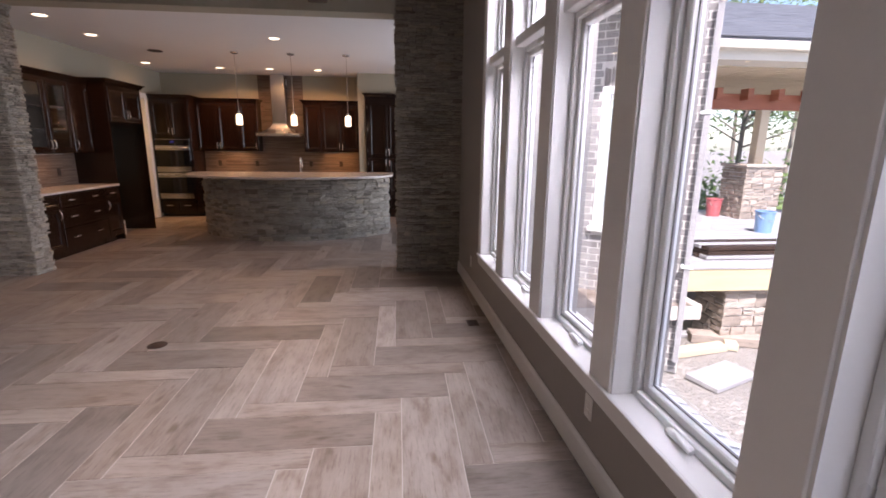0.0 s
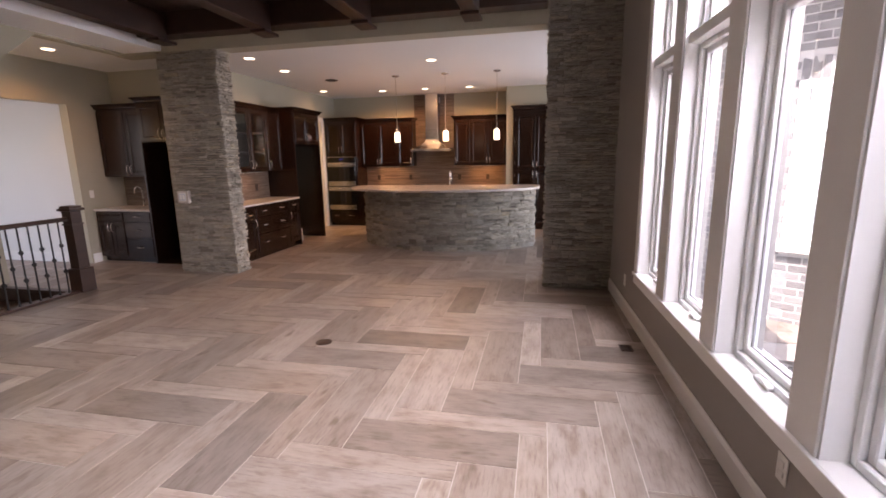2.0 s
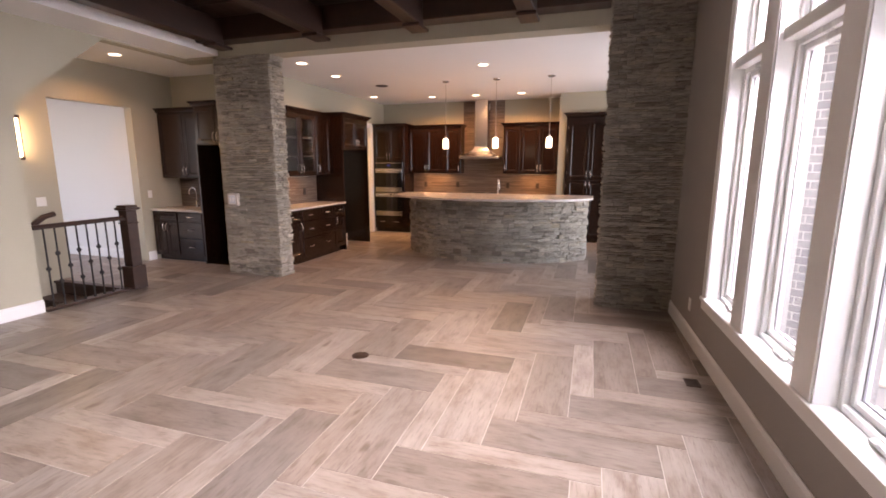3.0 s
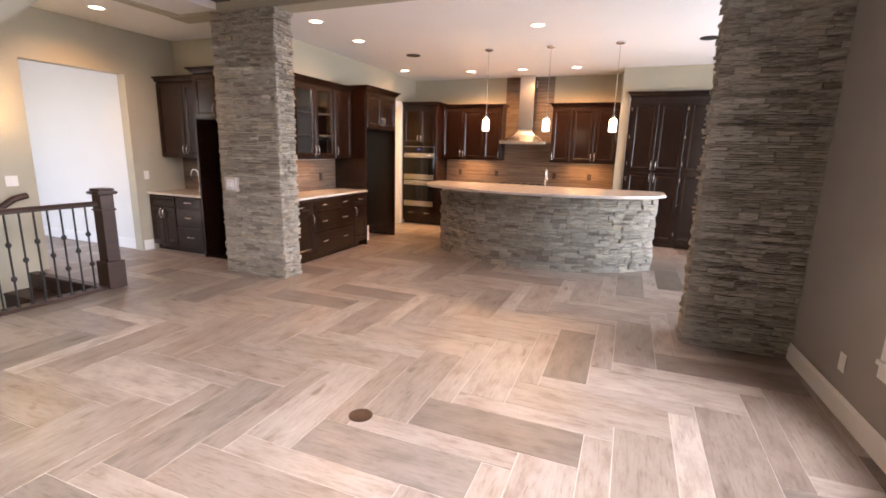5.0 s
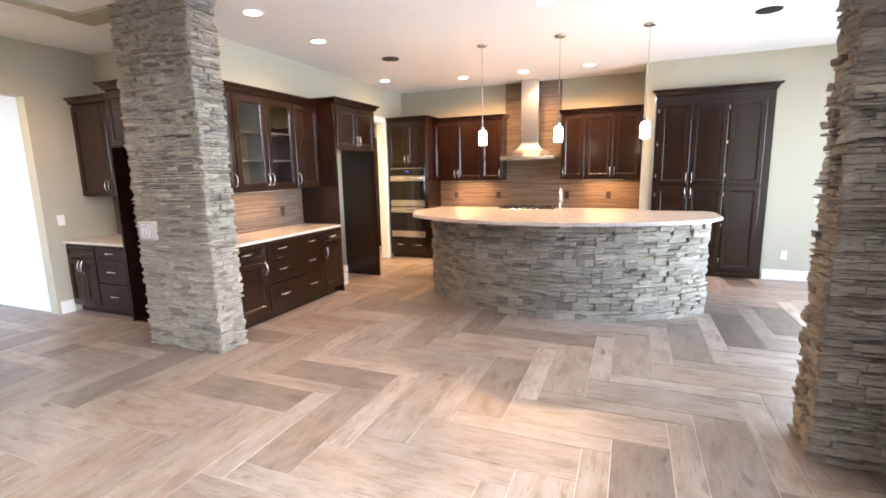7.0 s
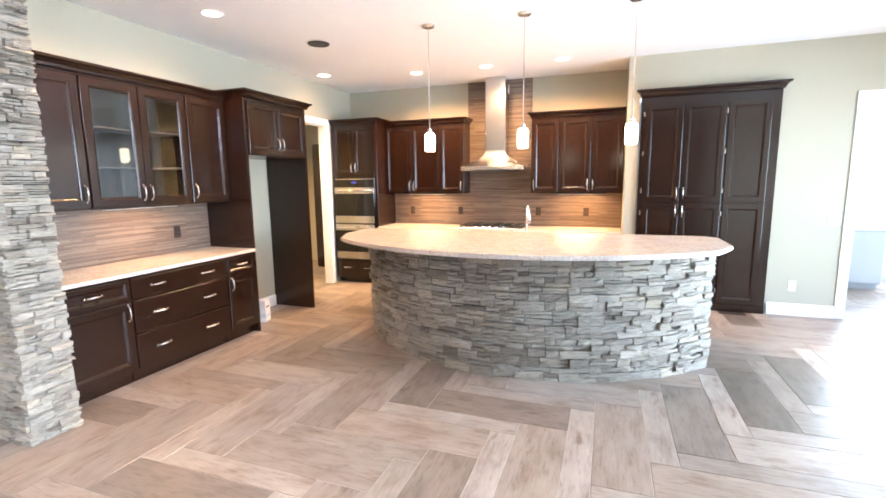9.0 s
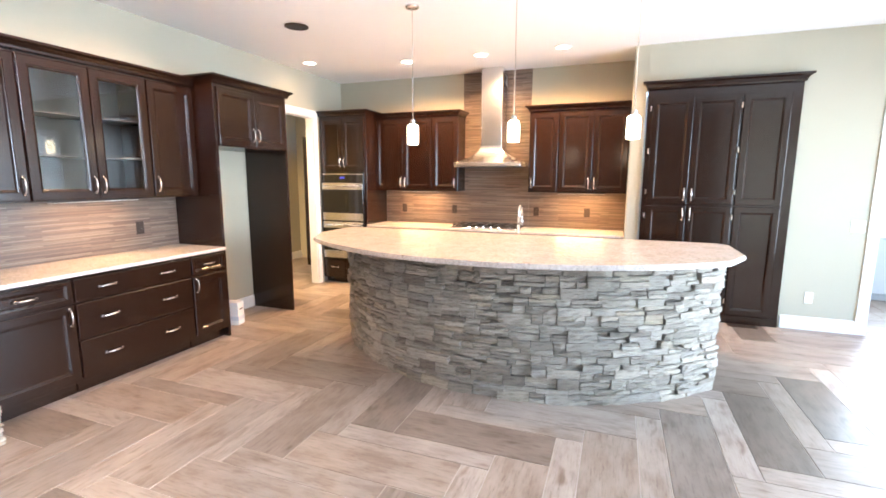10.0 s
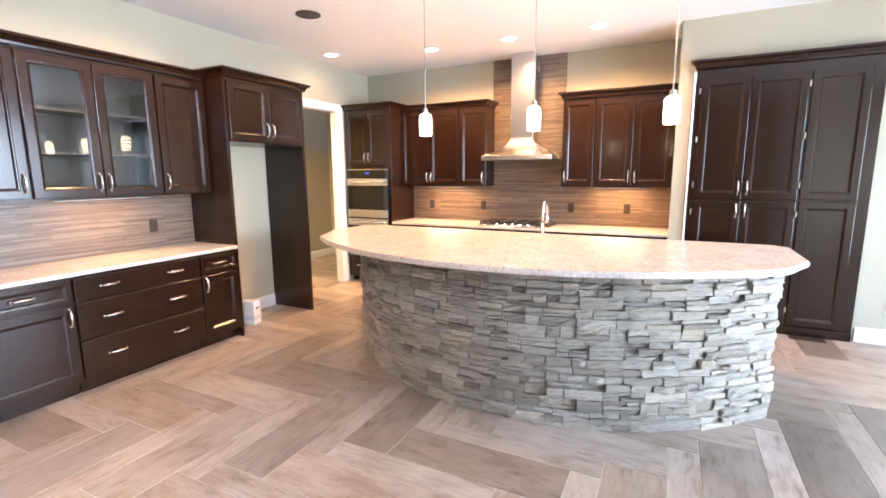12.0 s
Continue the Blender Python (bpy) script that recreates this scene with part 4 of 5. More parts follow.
for x, w, k, lab in ((-4.203, 0.60, "door", "dark espresso base cabinet beside the oven tower"), (-3.601, 0.60, "pair", "dark espresso base cabinet"), (-1.93, 0.60, "pair", "dark espresso base cabinet"), (-1.328, 0.62, "drawers", "dark espresso drawer cabinet")):
    base_cabinet(Matrix.Translation((x, 10.30, 0)), w, k, lab, NORTH, 0.61)
base_cabinet(Matrix.Translation((-2.999, 10.30, 0)), 1.067, "drawers", "dark espresso drawer cabinet under the cooktop", NORTH, 0.61)
ct = thing("countertop", Matrix.Translation((-4.203, 10.275, 0)), "cream speckled quartz counter on the north cabinets", "countertop")
part("slab", boxes((0.0, 3.498, 0.0, 0.643, 0.886, 0.916), bev=0.004), QUARTZ, ct)
wall_cabinet(Matrix.Translation((-4.203, 10.585, 0)), 0.90, "pair", "dark espresso wall cabinet with two doors", NORTH)
wall_cabinet(Matrix.Translation((-3.301, 10.585, 0)), 0.385, "right", "narrow dark espresso wall cabinet", NORTH, right=True)
wall_cabinet(Matrix.Translation((-1.925, 10.585, 0)), 0.375, "left", "narrow dark espresso wall cabinet", NORTH, left=True)
wall_cabinet(Matrix.Translation((-1.548, 10.585, 0)), 0.842, "pair", "dark espresso wall cabinet with two doors", NORTH)
for ux, uy, rot, w in ((-3.55, 10.70, 0, 0.6), (-1.25, 10.70, 0, 0.6), (-4.80, 6.95, 90, 0.7)):
    st = thing("under_cabinet_lamp", Matrix.Translation((ux, uy, 1.41)) @ Matrix.Rotation(radians(rot), 4, "Z"), "slim lit strip lamp under the wall cabinets", "lamp", "under cabinet lamps")
    part("housing", boxes((-w / 2, w / 2, -0.03, 0.03, -0.014, -0.001)), ESPRESSO_IN, st)
    part("diffuser", boxes((-w / 2 + 0.01, w / 2 - 0.01, -0.022, 0.022, -0.018, -0.0145)), STRIP_GLOW, st)

# strip mosaic: behind the counters and the full height behind the hood
for bx0, bx1, by, bz in ((-4.203, -2.941, 10.908, U0 + 0.02), (-1.969, -0.703, 10.908, U0 + 0.02), (-2.94, -1.97, 10.904, CEIL + 0.004)):
    tagged(setting("backsplash_north", boxes((bx0, bx1, by, 10.919, 0.917, bz)), SPLASH, "brown and tan strip mosaic backsplash"), category="backsplash")
tagged(setting("backsplash_west", boxes((-4.999, -4.988, 5.885, 7.831, 0.917, U0 + 0.02)), SPLASH, "brown and tan strip mosaic backsplash"), category="backsplash")

# range hood
hd = thing("range_hood", Matrix.Translation((-2.455, 10.90, 0)), "stainless steel chimney range hood over the cooktop", "range hood")
part("chimney", boxes((-0.145, 0.145, -0.27, 0.0, 2.02, CEIL), bev=0.003), STEEL, hd)
lv = []
for k in range(9):
    t = k / 8
    e = (1 - t) ** 2.1
    lv.append((0.145 + 0.305 * e, 0.27 + 0.23 * e, 1.80 + 0.23 * t))
bm = loft(bmesh.new(), [[(-a, -b, z), (a, -b, z), (a, 0.0, z), (-a, 0.0, z)] for a, b, z in lv])
part("canopy", bm, STEEL, hd, "flared steel canopy")
part("rim", boxes((-0.452, 0.452, -0.502, 0.0, 1.745, 1.80), bev=0.003), STEEL, hd)
part("filter", boxes((-0.40, 0.40, -0.45, -0.05, 1.738, 1.744)), BLACK_IRON, hd)
ck = thing("gas_cooktop", Matrix.Translation((-2.465, 10.32, 0.917)), "stainless gas cooktop with black iron grates, set on the counter", "cooktop")
part("tray", boxes((-0.46, 0.46, 0.0, 0.50, 0.0, 0.016), bev=0.004), STEEL, ck)
for k in range(3):
    gx = -0.30 + 0.30 * k
    bm = boxes((gx - 0.14, gx + 0.14, 0.05, 0.062, 0.04, 0.052), (gx - 0.14, gx + 0.14, 0.42, 0.432, 0.04, 0.052), (gx - 0.14, gx - 0.128, 0.05, 0.432, 0.04, 0.052), (gx + 0.128, gx + 0.14, 0.05, 0.432, 0.04, 0.052), (gx - 0.14, gx + 0.14, 0.236, 0.248, 0.04, 0.052), (gx - 0.006, gx + 0.006, 0.05, 0.432, 0.04, 0.052))
    for fx in (-0.134, 0.134):
        for fy in (0.056, 0.426):
            box(bm, gx + fx - 0.006, gx + fx + 0.006, fy - 0.006, fy + 0.006, 0.016, 0.041)
    part("grate", bm, BLACK_IRON, ck, "black iron grate")
    for by in (0.15, 0.33):
        part("burner", lathe(bmesh.new(), [(0.045, 0.016), (0.045, 0.028), (0.03, 0.034)], 14, (gx, by)), BLACK_IRON, ck)
for k in range(5):
    part("knob", lathe(bmesh.new(), [(0.018, 0.016), (0.016, 0.036)], 12, (-0.2 + 0.1 * k, 0.025)), STEEL, ck)

# pantry cabinet
pc = thing("pantry_cabinet", Matrix.Translation((-0.545, 10.20, 0)), "tall dark espresso pantry cabinet with six doors built into the wall", "cabinet")
PW = 1.435
part("body", boxes((0, PW, 0.0, 0.60, 0.0, 2.56), bev=0.003), ESPRESSO, pc)
part("base_rail", boxes((0.0, PW, -0.012, -0.001, 0.0, 0.09), bev=0.003), ESPRESSO, pc)
for k, (a, b) in enumerate(((0.05, 0.462), (0.466, 0.905), (0.925, 1.345))):
    for z0, z1 in ((0.10, 1.295), (1.315, 2.47)):
        up = z0 < 1
        kn = [] if k == 2 else [((b - 0.035) if k == 0 else (a + 0.035), 1.20 if up else 1.42, True)]
        d = front(pc, "door", a, b, z0, z1, 0, kn)
        hx = a - 0.012 if k == 0 else (b + 0.008 if k == 1 else b + 0.01)
        if k < 2:
            for hz in ((0.25, 0.75, 1.18) if up else (1.45, 1.9, 2.36)):
                part("hinge", boxes((hx - 0.007, hx + 0.007, -0.026, -0.001, hz - 0.03, hz + 0.03), bev=0.004), NICKEL, pc, "nickel hinge")
crown(pc, 0, PW, -0.02, 0.03, 2.56, True, True, 0.085, 0.06)
# passage cabinet seen through the doorway
sh = thing("tall_cabinet", Matrix.Translation((-6.10, 11.35, 0)), "tall dark cabinet in the passage behind the kitchen", "cabinet")
part("body", boxes((0, 0.95, 0.0, 0.62, 0.0, 2.3), bev=0.004), ESPRESSO, sh)
part("door", boxes((0.01, 0.47, -0.02, -0.001, 0.08, 2.25), bev=0.004), ESPRESSO, sh)
part("door", boxes((0.48, 0.94, -0.02, -0.001, 0.08, 2.25), bev=0.004), ESPRESSO, sh)

# ---------------------------------------------------------------- door casings


def casing(name, pts_frame, w, h, dep, cw=0.09):
    ob = thing(name, pts_frame, "white painted door casing", "door frame", "", "structure")
    for a, b in ((-cw, 0.0), (w, w + cw)):
        part("casing", boxes((a, b, -0.016, -0.0005, 0.0, h + cw), bev=0.004), TRIM, ob)
    part("casing", boxes((0.0, w, -0.016, -0.0005, h, h + cw), bev=0.004), TRIM, ob)
    part("jamb", boxes((0.0, 0.014, 0.0, dep, 0.0, h), (w - 0.014, w, 0.0, dep, 0.0, h), (0.014, w - 0.014, 0.0, dep, h - 0.014, h)), TRIM, ob)
    return ob


casing("door_1", Matrix.Translation((-5.0, 9.25, 0)) @ Matrix.Rotation(math.pi / 2, 4, "Z"), 0.92, 2.46, 0.12)
casing("door_2", Matrix.Translation((1.66, 10.24, 0)), 0.90, 2.40, 0.14)

# ---------------------------------------------------------------- ceiling fixtures


def can_light(x, y, z, src=None):
    if src:
        return copy_thing(src, Matrix.Translation((x, y, z)))
    c = thing("recessed_light", Matrix.Translation((x, y, z)), "round recessed ceiling light, lit warm white", "ceiling light", "recessed lights")
    part("trim_ring", lathe(bmesh.new(), [(0.098, 0.0), (0.098, -0.004), (0.090, -0.008), (0.074, -0.006), (0.072, 0.0)], 28), TRIM, c, "white trim ring")
    part("lens", lathe(bmesh.new(), [(0.073, -0.001), (0.073, -0.004), (0.05, -0.0055)], 24), CAN_GLOW, c, "glowing lens")
    return c


first = None
for cx, cy in CANS:
    first = can_light(cx, cy, CEIL + 0.005, first) if first else can_light(cx, cy, CEIL + 0.005)
can_light(-6.28, 5.09, 3.079, first)
for gy in (0.8, 2.6, 4.4):
    can_light(-5.18, gy, 3.429, first)
spk = thing("ceiling_speaker", Matrix.Translation((-3.83, 8.37, CEIL + 0.005)), "round dark open speaker cutout in the ceiling", "speaker", "ceiling speakers")
part("rim", lathe(bmesh.new(), [(0.115, 0.0), (0.115, -0.006), (0.10, -0.009), (0.098, 0.0)], 28), BROWN_METAL, spk)
part("cone", lathe(bmesh.new(), [(0.098, -0.002), (0.08, -0.004), (0.03, -0.005)], 24), BLACK_IRON, spk)
copy_thing(spk, Matrix.Translation((0.34, 8.32, CEIL + 0.005)))

pend = thing("pendant_lamp", Matrix.Translation((-2.54, 8.27, CEIL + 0.005)), "slim nickel pendant lamp with a lit white glass shade", "pendant lamp", "pendants over the island")
part("canopy", lathe(bmesh.new(), [(0.062, 0.0), (0.062, -0.012), (0.050, -0.022), (0.012, -0.028)], 20), NICKEL, pend, smooth=True)
bm = bmesh.new()
tube(bm, [(0, 0, -0.02), (0, 0, -0.96)], 0.005, 8)
part("stem", bm, NICKEL, pend)
part("socket", lathe(bmesh.new(), [(0.010, -0.95), (0.022, -0.955), (0.022, -0.985), (0.030, -0.99)], 14), NICKEL, pend)
bm = lathe(bmesh.new(), [(0.022, -0.985), (0.044, -1.0), (0.050, -1.02), (0.050, -1.15), (0.046, -1.165), (0.02, -1.168)], 20)
part("shade", bm, SHADE_GLOW, pend, "glowing white glass shade", True)
copy_thing(pend, Matrix.Translation((-1.63, 8.28, CEIL + 0.005)))
copy_thing(pend, Matrix.Translation((-0.71, 8.27, CEIL + 0.005)))

# ---------------------------------------------------------------- plates on the walls


def plate(name, m, mat, label, cat, w=0.075, h=0.12, kind="outlet"):
    p = thing(name, m, label, cat)
    part("cover", boxes((-w / 2, w / 2, -0.006, -0.0005, -h / 2, h / 2), bev=0.002), mat, p)
    if kind == "outlet":
        for z in (-0.022, 0.022):
            part("socket", boxes((-0.017, 0.017, -0.009, -0.0065, z - 0.014, z + 0.014), bev=0.003), mat, p)
    else:
        k = max(1, round(w / 0.07))
        for i in range(k):
            x = (i - (k - 1) / 2) * 0.046
            part("rocker", boxes((x - 0.016, x + 0.016, -0.010, -0.0065, -0.033, 0.033), bev=0.002), mat, p)
    return p


for x in (-3.89, -3.07, -1.86, -1.18):
    plate("outlet", Matrix.Translation((x, 10.907, 1.135)), BROWN_PLASTIC, "dark brown outlet on the strip mosaic", "outlet")
FACE_E = lambda x, y, z: Matrix.Translation((x, y, z)) @ Matrix.Rotation(math.pi / 2, 4, "Z")
plate("outlet", FACE_E(-4.987, 7.43, 1.12), BROWN_PLASTIC, "dark brown outlet on the strip mosaic", "outlet")
plate("light_switch", FACE_E(-4.987, 6.12, 1.12), BROWN_PLASTIC, "dark brown double switch on the strip mosaic", "light switch", 0.12, 0.12, "switch")
plate("outlet", FACE_E(-4.999, 8.05, 0.42), WHITE_PLASTIC, "white outlet in the refrigerator space", "outlet")
plate("light_switch", Matrix.Translation((1.49, 10.239, 1.12)), WHITE_PLASTIC, "white light switch beside the doorway", "light switch", 0.12, 0.12, "switch")
plate("outlet", Matrix.Translation((1.155, 10.239, 0.35)), WHITE_PLASTIC, "white outlet above the baseboard", "outlet")
plate("light_switch", FACE_E(-7.019, 4.38, 1.10), WHITE_PLASTIC, "white double switch beside the foyer opening", "light switch", 0.12, 0.12, "switch")
plate("light_switch", FACE_E(-7.019, 6.0, 1.11), WHITE_PLASTIC, "white light switch beside the bar", "light switch", 0.075, 0.12, "switch")
sw = plate("light_switch", Matrix.Translation((-4.885, 5.520, 1.105)), WHITE_PLASTIC, "white double switch set into the stone pier", "light switch", 0.12, 0.12, "switch")
part("mounting_box", boxes((-0.088, 0.088, 0.0, 0.06, -0.088, 0.088), bev=0.004), GROUT, sw, "pale square surround")
part("inset", boxes((-0.052, 0.052, -0.0075, -0.0062, -0.05, 0.05)), SLATE_BLUE, sw, "grey inset")
wo = Matrix.Rotation(LEAN_W - math.pi / 2, 4, "Z")
for s, z in ((-2.22, 0.34), (0.75, 0.33)):
    x, y = wpt(s, -0.001)
    plate("outlet", Matrix.Translation((x, y, z)) @ wo, WHITE_PLASTIC, "white outlet under the windows", "outlet")

# ---------------------------------------------------------------- floor fittings
fd = thing("floor_outlet", Matrix.Translation((-1.75, 3.43, 0.001)), "round bronze floor outlet cover set in the tiles", "floor outlet")
part("cover", lathe(bmesh.new(), [(0.072, 0.0), (0.072, 0.002), (0.066, 0.004), (0.02, 0.004)], 28), BROWN_METAL, fd)
part("lid", lathe(bmesh.new(), [(0.045, 0.0041), (0.045, 0.0055), (0.01, 0.006)], 24), BROWN_METAL, fd)


def register(m, mat, label, w=0.28, d=0.11):
    v = thing("floor_vent", m, label, "floor vent")
    part("frame", boxes((-w / 2, w / 2, -d / 2, -d / 2 + 0.012, 0.001, 0.006), (-w / 2, w / 2, d / 2 - 0.012, d / 2, 0.001, 0.006), (-w / 2, -w / 2 + 0.012, -d / 2 + 0.012, d / 2 - 0.012, 0.001, 0.006), (w / 2 - 0.012, w / 2, -d / 2 + 0.012, d / 2 - 0.012, 0.001, 0.006)), mat, v)
    part("backing", boxes((-w / 2 + 0.012, w / 2 - 0.012, -d / 2 + 0.012, d / 2 - 0.012, 0.0008, 0.0018)), BLACK_IRON, v)
    k = int((w - 0.03) / 0.02)
    for i in range(k):
        x = -w / 2 + 0.02 + i * 0.02
        part("slat", boxes((x, x + 0.006, -d / 2 + 0.012, d / 2 - 0.012, 0.002, 0.005)), mat, v)


register(Matrix.Translation((0.835, 3.745, 0)) @ Matrix.Rotation(math.pi / 2 + LEAN_W, 4, "Z") @ Matrix.Scale(1, 4), BROWN_METAL, "small dark bronze floor vent by the window wall", 0.13, 0.10)
register(Matrix.Translation((0.55, 10.12, 0)), BROWN_METAL, "bronze floor vent in front of the pantry cabinet")

# ---------------------------------------------------------------- bar in the hall
BAR = "bar cabinets in the hall"
bc = thing("base_cabinet", Matrix.Translation((-7.0, 6.0, 0)), "dark espresso bar cabinet with two doors and three drawers", "cabinet", BAR)
carcass(bc, 1.07, 0.0, 0.60, 0.0, 0.834, 0.09)
front(bc, "drawer", 0.02, 0.53, 0.68, 0.815, 0)
front(bc, "door", 0.02, 0.273, 0.11, 0.66, 0, [(0.243, 0.57, True)])
front(bc, "door", 0.277, 0.53, 0.11, 0.66, 0, [(0.307, 0.57, True)])
for z0, z1 in ((0.68, 0.815), (0.41, 0.66), (0.11, 0.39)):
    front(bc, "slab", 0.55, 1.05, z0, z1, 0, [(0.80, (z0 + z1) / 2, False)])
ct = thing("countertop", Matrix.Translation((-7.015, 5.975, 0)), "cream quartz counter on the bar cabinet", "countertop")
part("slab", boxes((0.0, 1.095, 0.0, 0.64, 0.836, 0.866), bev=0.004), QUARTZ, ct)
tall = thing("tall_panel_niche", Matrix.Translation((-5.90, 5.96, 0)), "tall dark niche for a beverage refrigerator beside the bar", "cabinet", BAR)
part("side_panel", boxes((-0.015, 0.015, 0.0, 0.655, 0.0, 1.90)), ESPRESSO, tall)
part("back_panel", boxes((0.016, 0.77, 0.62, 0.655, 0.0, 1.90)), ESPRESSO, tall)
part("side_panel", boxes((0.771, 0.795, 0.0, 0.655, 0.0, 1.90)), ESPRESSO, tall)
part("floor_panel", boxes((0.016, 0.77, 0.02, 0.62, 0.001, 0.02)), ESPRESSO, tall)
wall_cabinet(Matrix.Translation((-7.0, 6.28, 0)), 1.05, "pair", "dark espresso wall cabinet over the bar sink", BAR, 0.335, 1.37, 2.44)
wall_cabinet(Matrix.Translation((-5.925, 6.0, 0)), 0.80, "pair", "dark espresso cabinet above the refrigerator niche", BAR, 0.61, 1.90, 2.48, left=True)
tagged(setting("backsplash_bar", boxes((-7.0, -5.92, 6.608, 6.618, 0.867, 1.39)), SPLASH, "dark strip mosaic behind the bar"), category="backsplash")
bf = thing("faucet", Matrix.Translation((-6.50, 6.46, 0.866)), "brushed nickel gooseneck faucet on the bar counter", "faucet")
part("body", lathe(bmesh.new(), [(0.026, 0), (0.026, 0.012), (0.015, 0.03), (0.013, 0.12)], 12), NICKEL, bf, smooth=True)
bm = bmesh.new()
tube(bm, [(0, 0, 0.11), (0, 0, 0.26)] + [(0.0 - 0.07 + 0.07 * math.cos(a), -0.02 * a / 3, 0.26 + 0.075 * math.sin(a)) for a in np.linspace(0.2, 2.9, 9)] + [(-0.14, -0.02, 0.22)], 0.011, 10)
part("spout", bm, NICKEL, bf, smooth=True)
bm = bmesh.new()
tube(bm, [(0.012, 0, 0.06), (0.05, -0.01, 0.09)], 0.006, 8)
part("lever", bm, NICKEL, bf)

# ---------------------------------------------------------------- stairs and railing
st = thing("staircase", Matrix.Translation((-5.62, 4.42, 0)), "dark stained wooden stairs going down from the hall", "stairs", "", "structure")
part("nosing", boxes((-1.40, 0.0, -0.04, 0.06, -0.03, 0.004), bev=0.006), BEAM, st)
for k in range(12):
    z, y = -0.18 * (k + 1), -0.27 * k
    part("riser", boxes((-1.395, -0.005, y - 0.02, y, z, z + 0.15)), BEAM, st)
    part("tread", boxes((-1.395, -0.005, y - 0.30, y - 0.021, z - 0.03, z), bev=0.004), BEAM, st)
bm = bmesh.new()
tube(bm, [(-1.33, 0.05, 0.93), (-1.33, -0.08, 0.90), (-1.33, -3.0, -1.05)], 0.036, 12)
for y, z in ((-0.3, 0.75), (-1.5, -0.05)):
    tube(bm, [(-1.398, y, z - 0.06), (-1.36, y, z - 0.05), (-1.33, y, z - 0.02)], 0.008, 6)
part("wall_handrail", bm, BEAM, st, "dark round wall handrail")
ra = thing("stair_railing", Matrix.Translation((-5.60, 0, 0)), "dark wooden railing with black iron balusters and a square newel", "railing")
nw = part("newel_post", boxes((-0.095, 0.095, 4.385, 4.575, 0.0, 0.30), (-0.07, 0.07, 4.41, 4.55, 0.30, 1.02), (-0.082, 0.082, 4.398, 4.562, 0.85, 0.87), bev=0.005), BEAM, ra)
bm = bmesh.new()
loft(bm, [[(sx * e, 4.48 + sy * e, z) for sx, sy in ((-1, -1), (1, -1), (1, 1), (-1, 1))] for e, z in ((0.074, 1.02), (0.098, 1.03), (0.098, 1.055), (0.078, 1.06), (0.078, 1.085), (0.05, 1.09))])
part("newel_cap", bm, BEAM, nw)
bm = bmesh.new()
loft(bm, [[(-0.030, y, 0.905), (0.030, y, 0.905), (0.032, y, 0.93), (0.018, y, 0.955), (-0.018, y, 0.955), (-0.032, y, 0.93)] for y in (3.40, 4.415)])
part("top_rail", bm, BEAM, ra)
part("shoe_rail", boxes((-0.06, 0.06, 3.40, 4.40, 0.0, 0.03), bev=0.004), BEAM, ra)
for k in range(8):
    y = 3.50 + k * 0.113
    bm = bmesh.new()
    tube(bm, [(0, y, 0.03), (0, y, 0.908)], 0.009, 6)
    knobs = (0.46,) if k % 2 == 0 else (0.30, 0.62)
    for z in knobs:
        lathe(bm, [(0.007, z - 0.03), (0.024, z - 0.010), (0.024, z + 0.010), (0.007, z + 0.03)], 8, (0, y))
    lathe(bm, [(0.015, 0.03), (0.015, 0.045), (0.008, 0.055)], 8, (0, y))
    part("baluster", bm, BLACK_IRON, ra, "black iron baluster with a collar")
sc = thing("wall_sconce", FACE_E(-7.019, 4.15, 1.93), "lit wall sconce with a white shade in a dark frame", "wall lamp")
part("back_plate", boxes((-0.06, 0.06, -0.02, -0.001, -0.28, 0.28), bev=0.004), BROWN_METAL, sc)
part("shade", boxes((-0.05, 0.05, -0.10, -0.021, -0.24, 0.24), bev=0.015), SCONCE_GLOW, sc, "glowing white shade")
part("frame", boxes((-0.062, 0.062, -0.11, -0.021, -0.28, -0.245), (-0.062, 0.062, -0.11, -0.021, 0.245, 0.28), (-0.062, -0.052, -0.11, -0.10, -0.245, 0.245), (0.052, 0.062, -0.11, -0.10, -0.245, 0.245)), BROWN_METAL, sc)
# made-up pale block in place of daylight seen through a low glazed pane
mu = thing("utility_cabinet", Matrix.Translation((2.15, 12.0, 0)), "blue grey block with a white top, standing in for the outdoors seen through a door lite", "cabinet")
part("body", boxes((-0.4, 0.6, 0.0, 0.55, 0.08, 0.84), (-0.38, 0.58, 0.05, 0.55, 0.0, 0.08), bev=0.003), SLATE_BLUE, mu)
part("top", boxes((-0.42, 0.62, -0.02, 0.56, 0.842, 0.87), bev=0.004), TRIM, mu)
for a, b in ((-0.39, 0.095), (0.105, 0.59)):
    part("door", boxes((a, b, -0.018, -0.001, 0.10, 0.82), bev=0.004), SLATE_BLUE, mu)

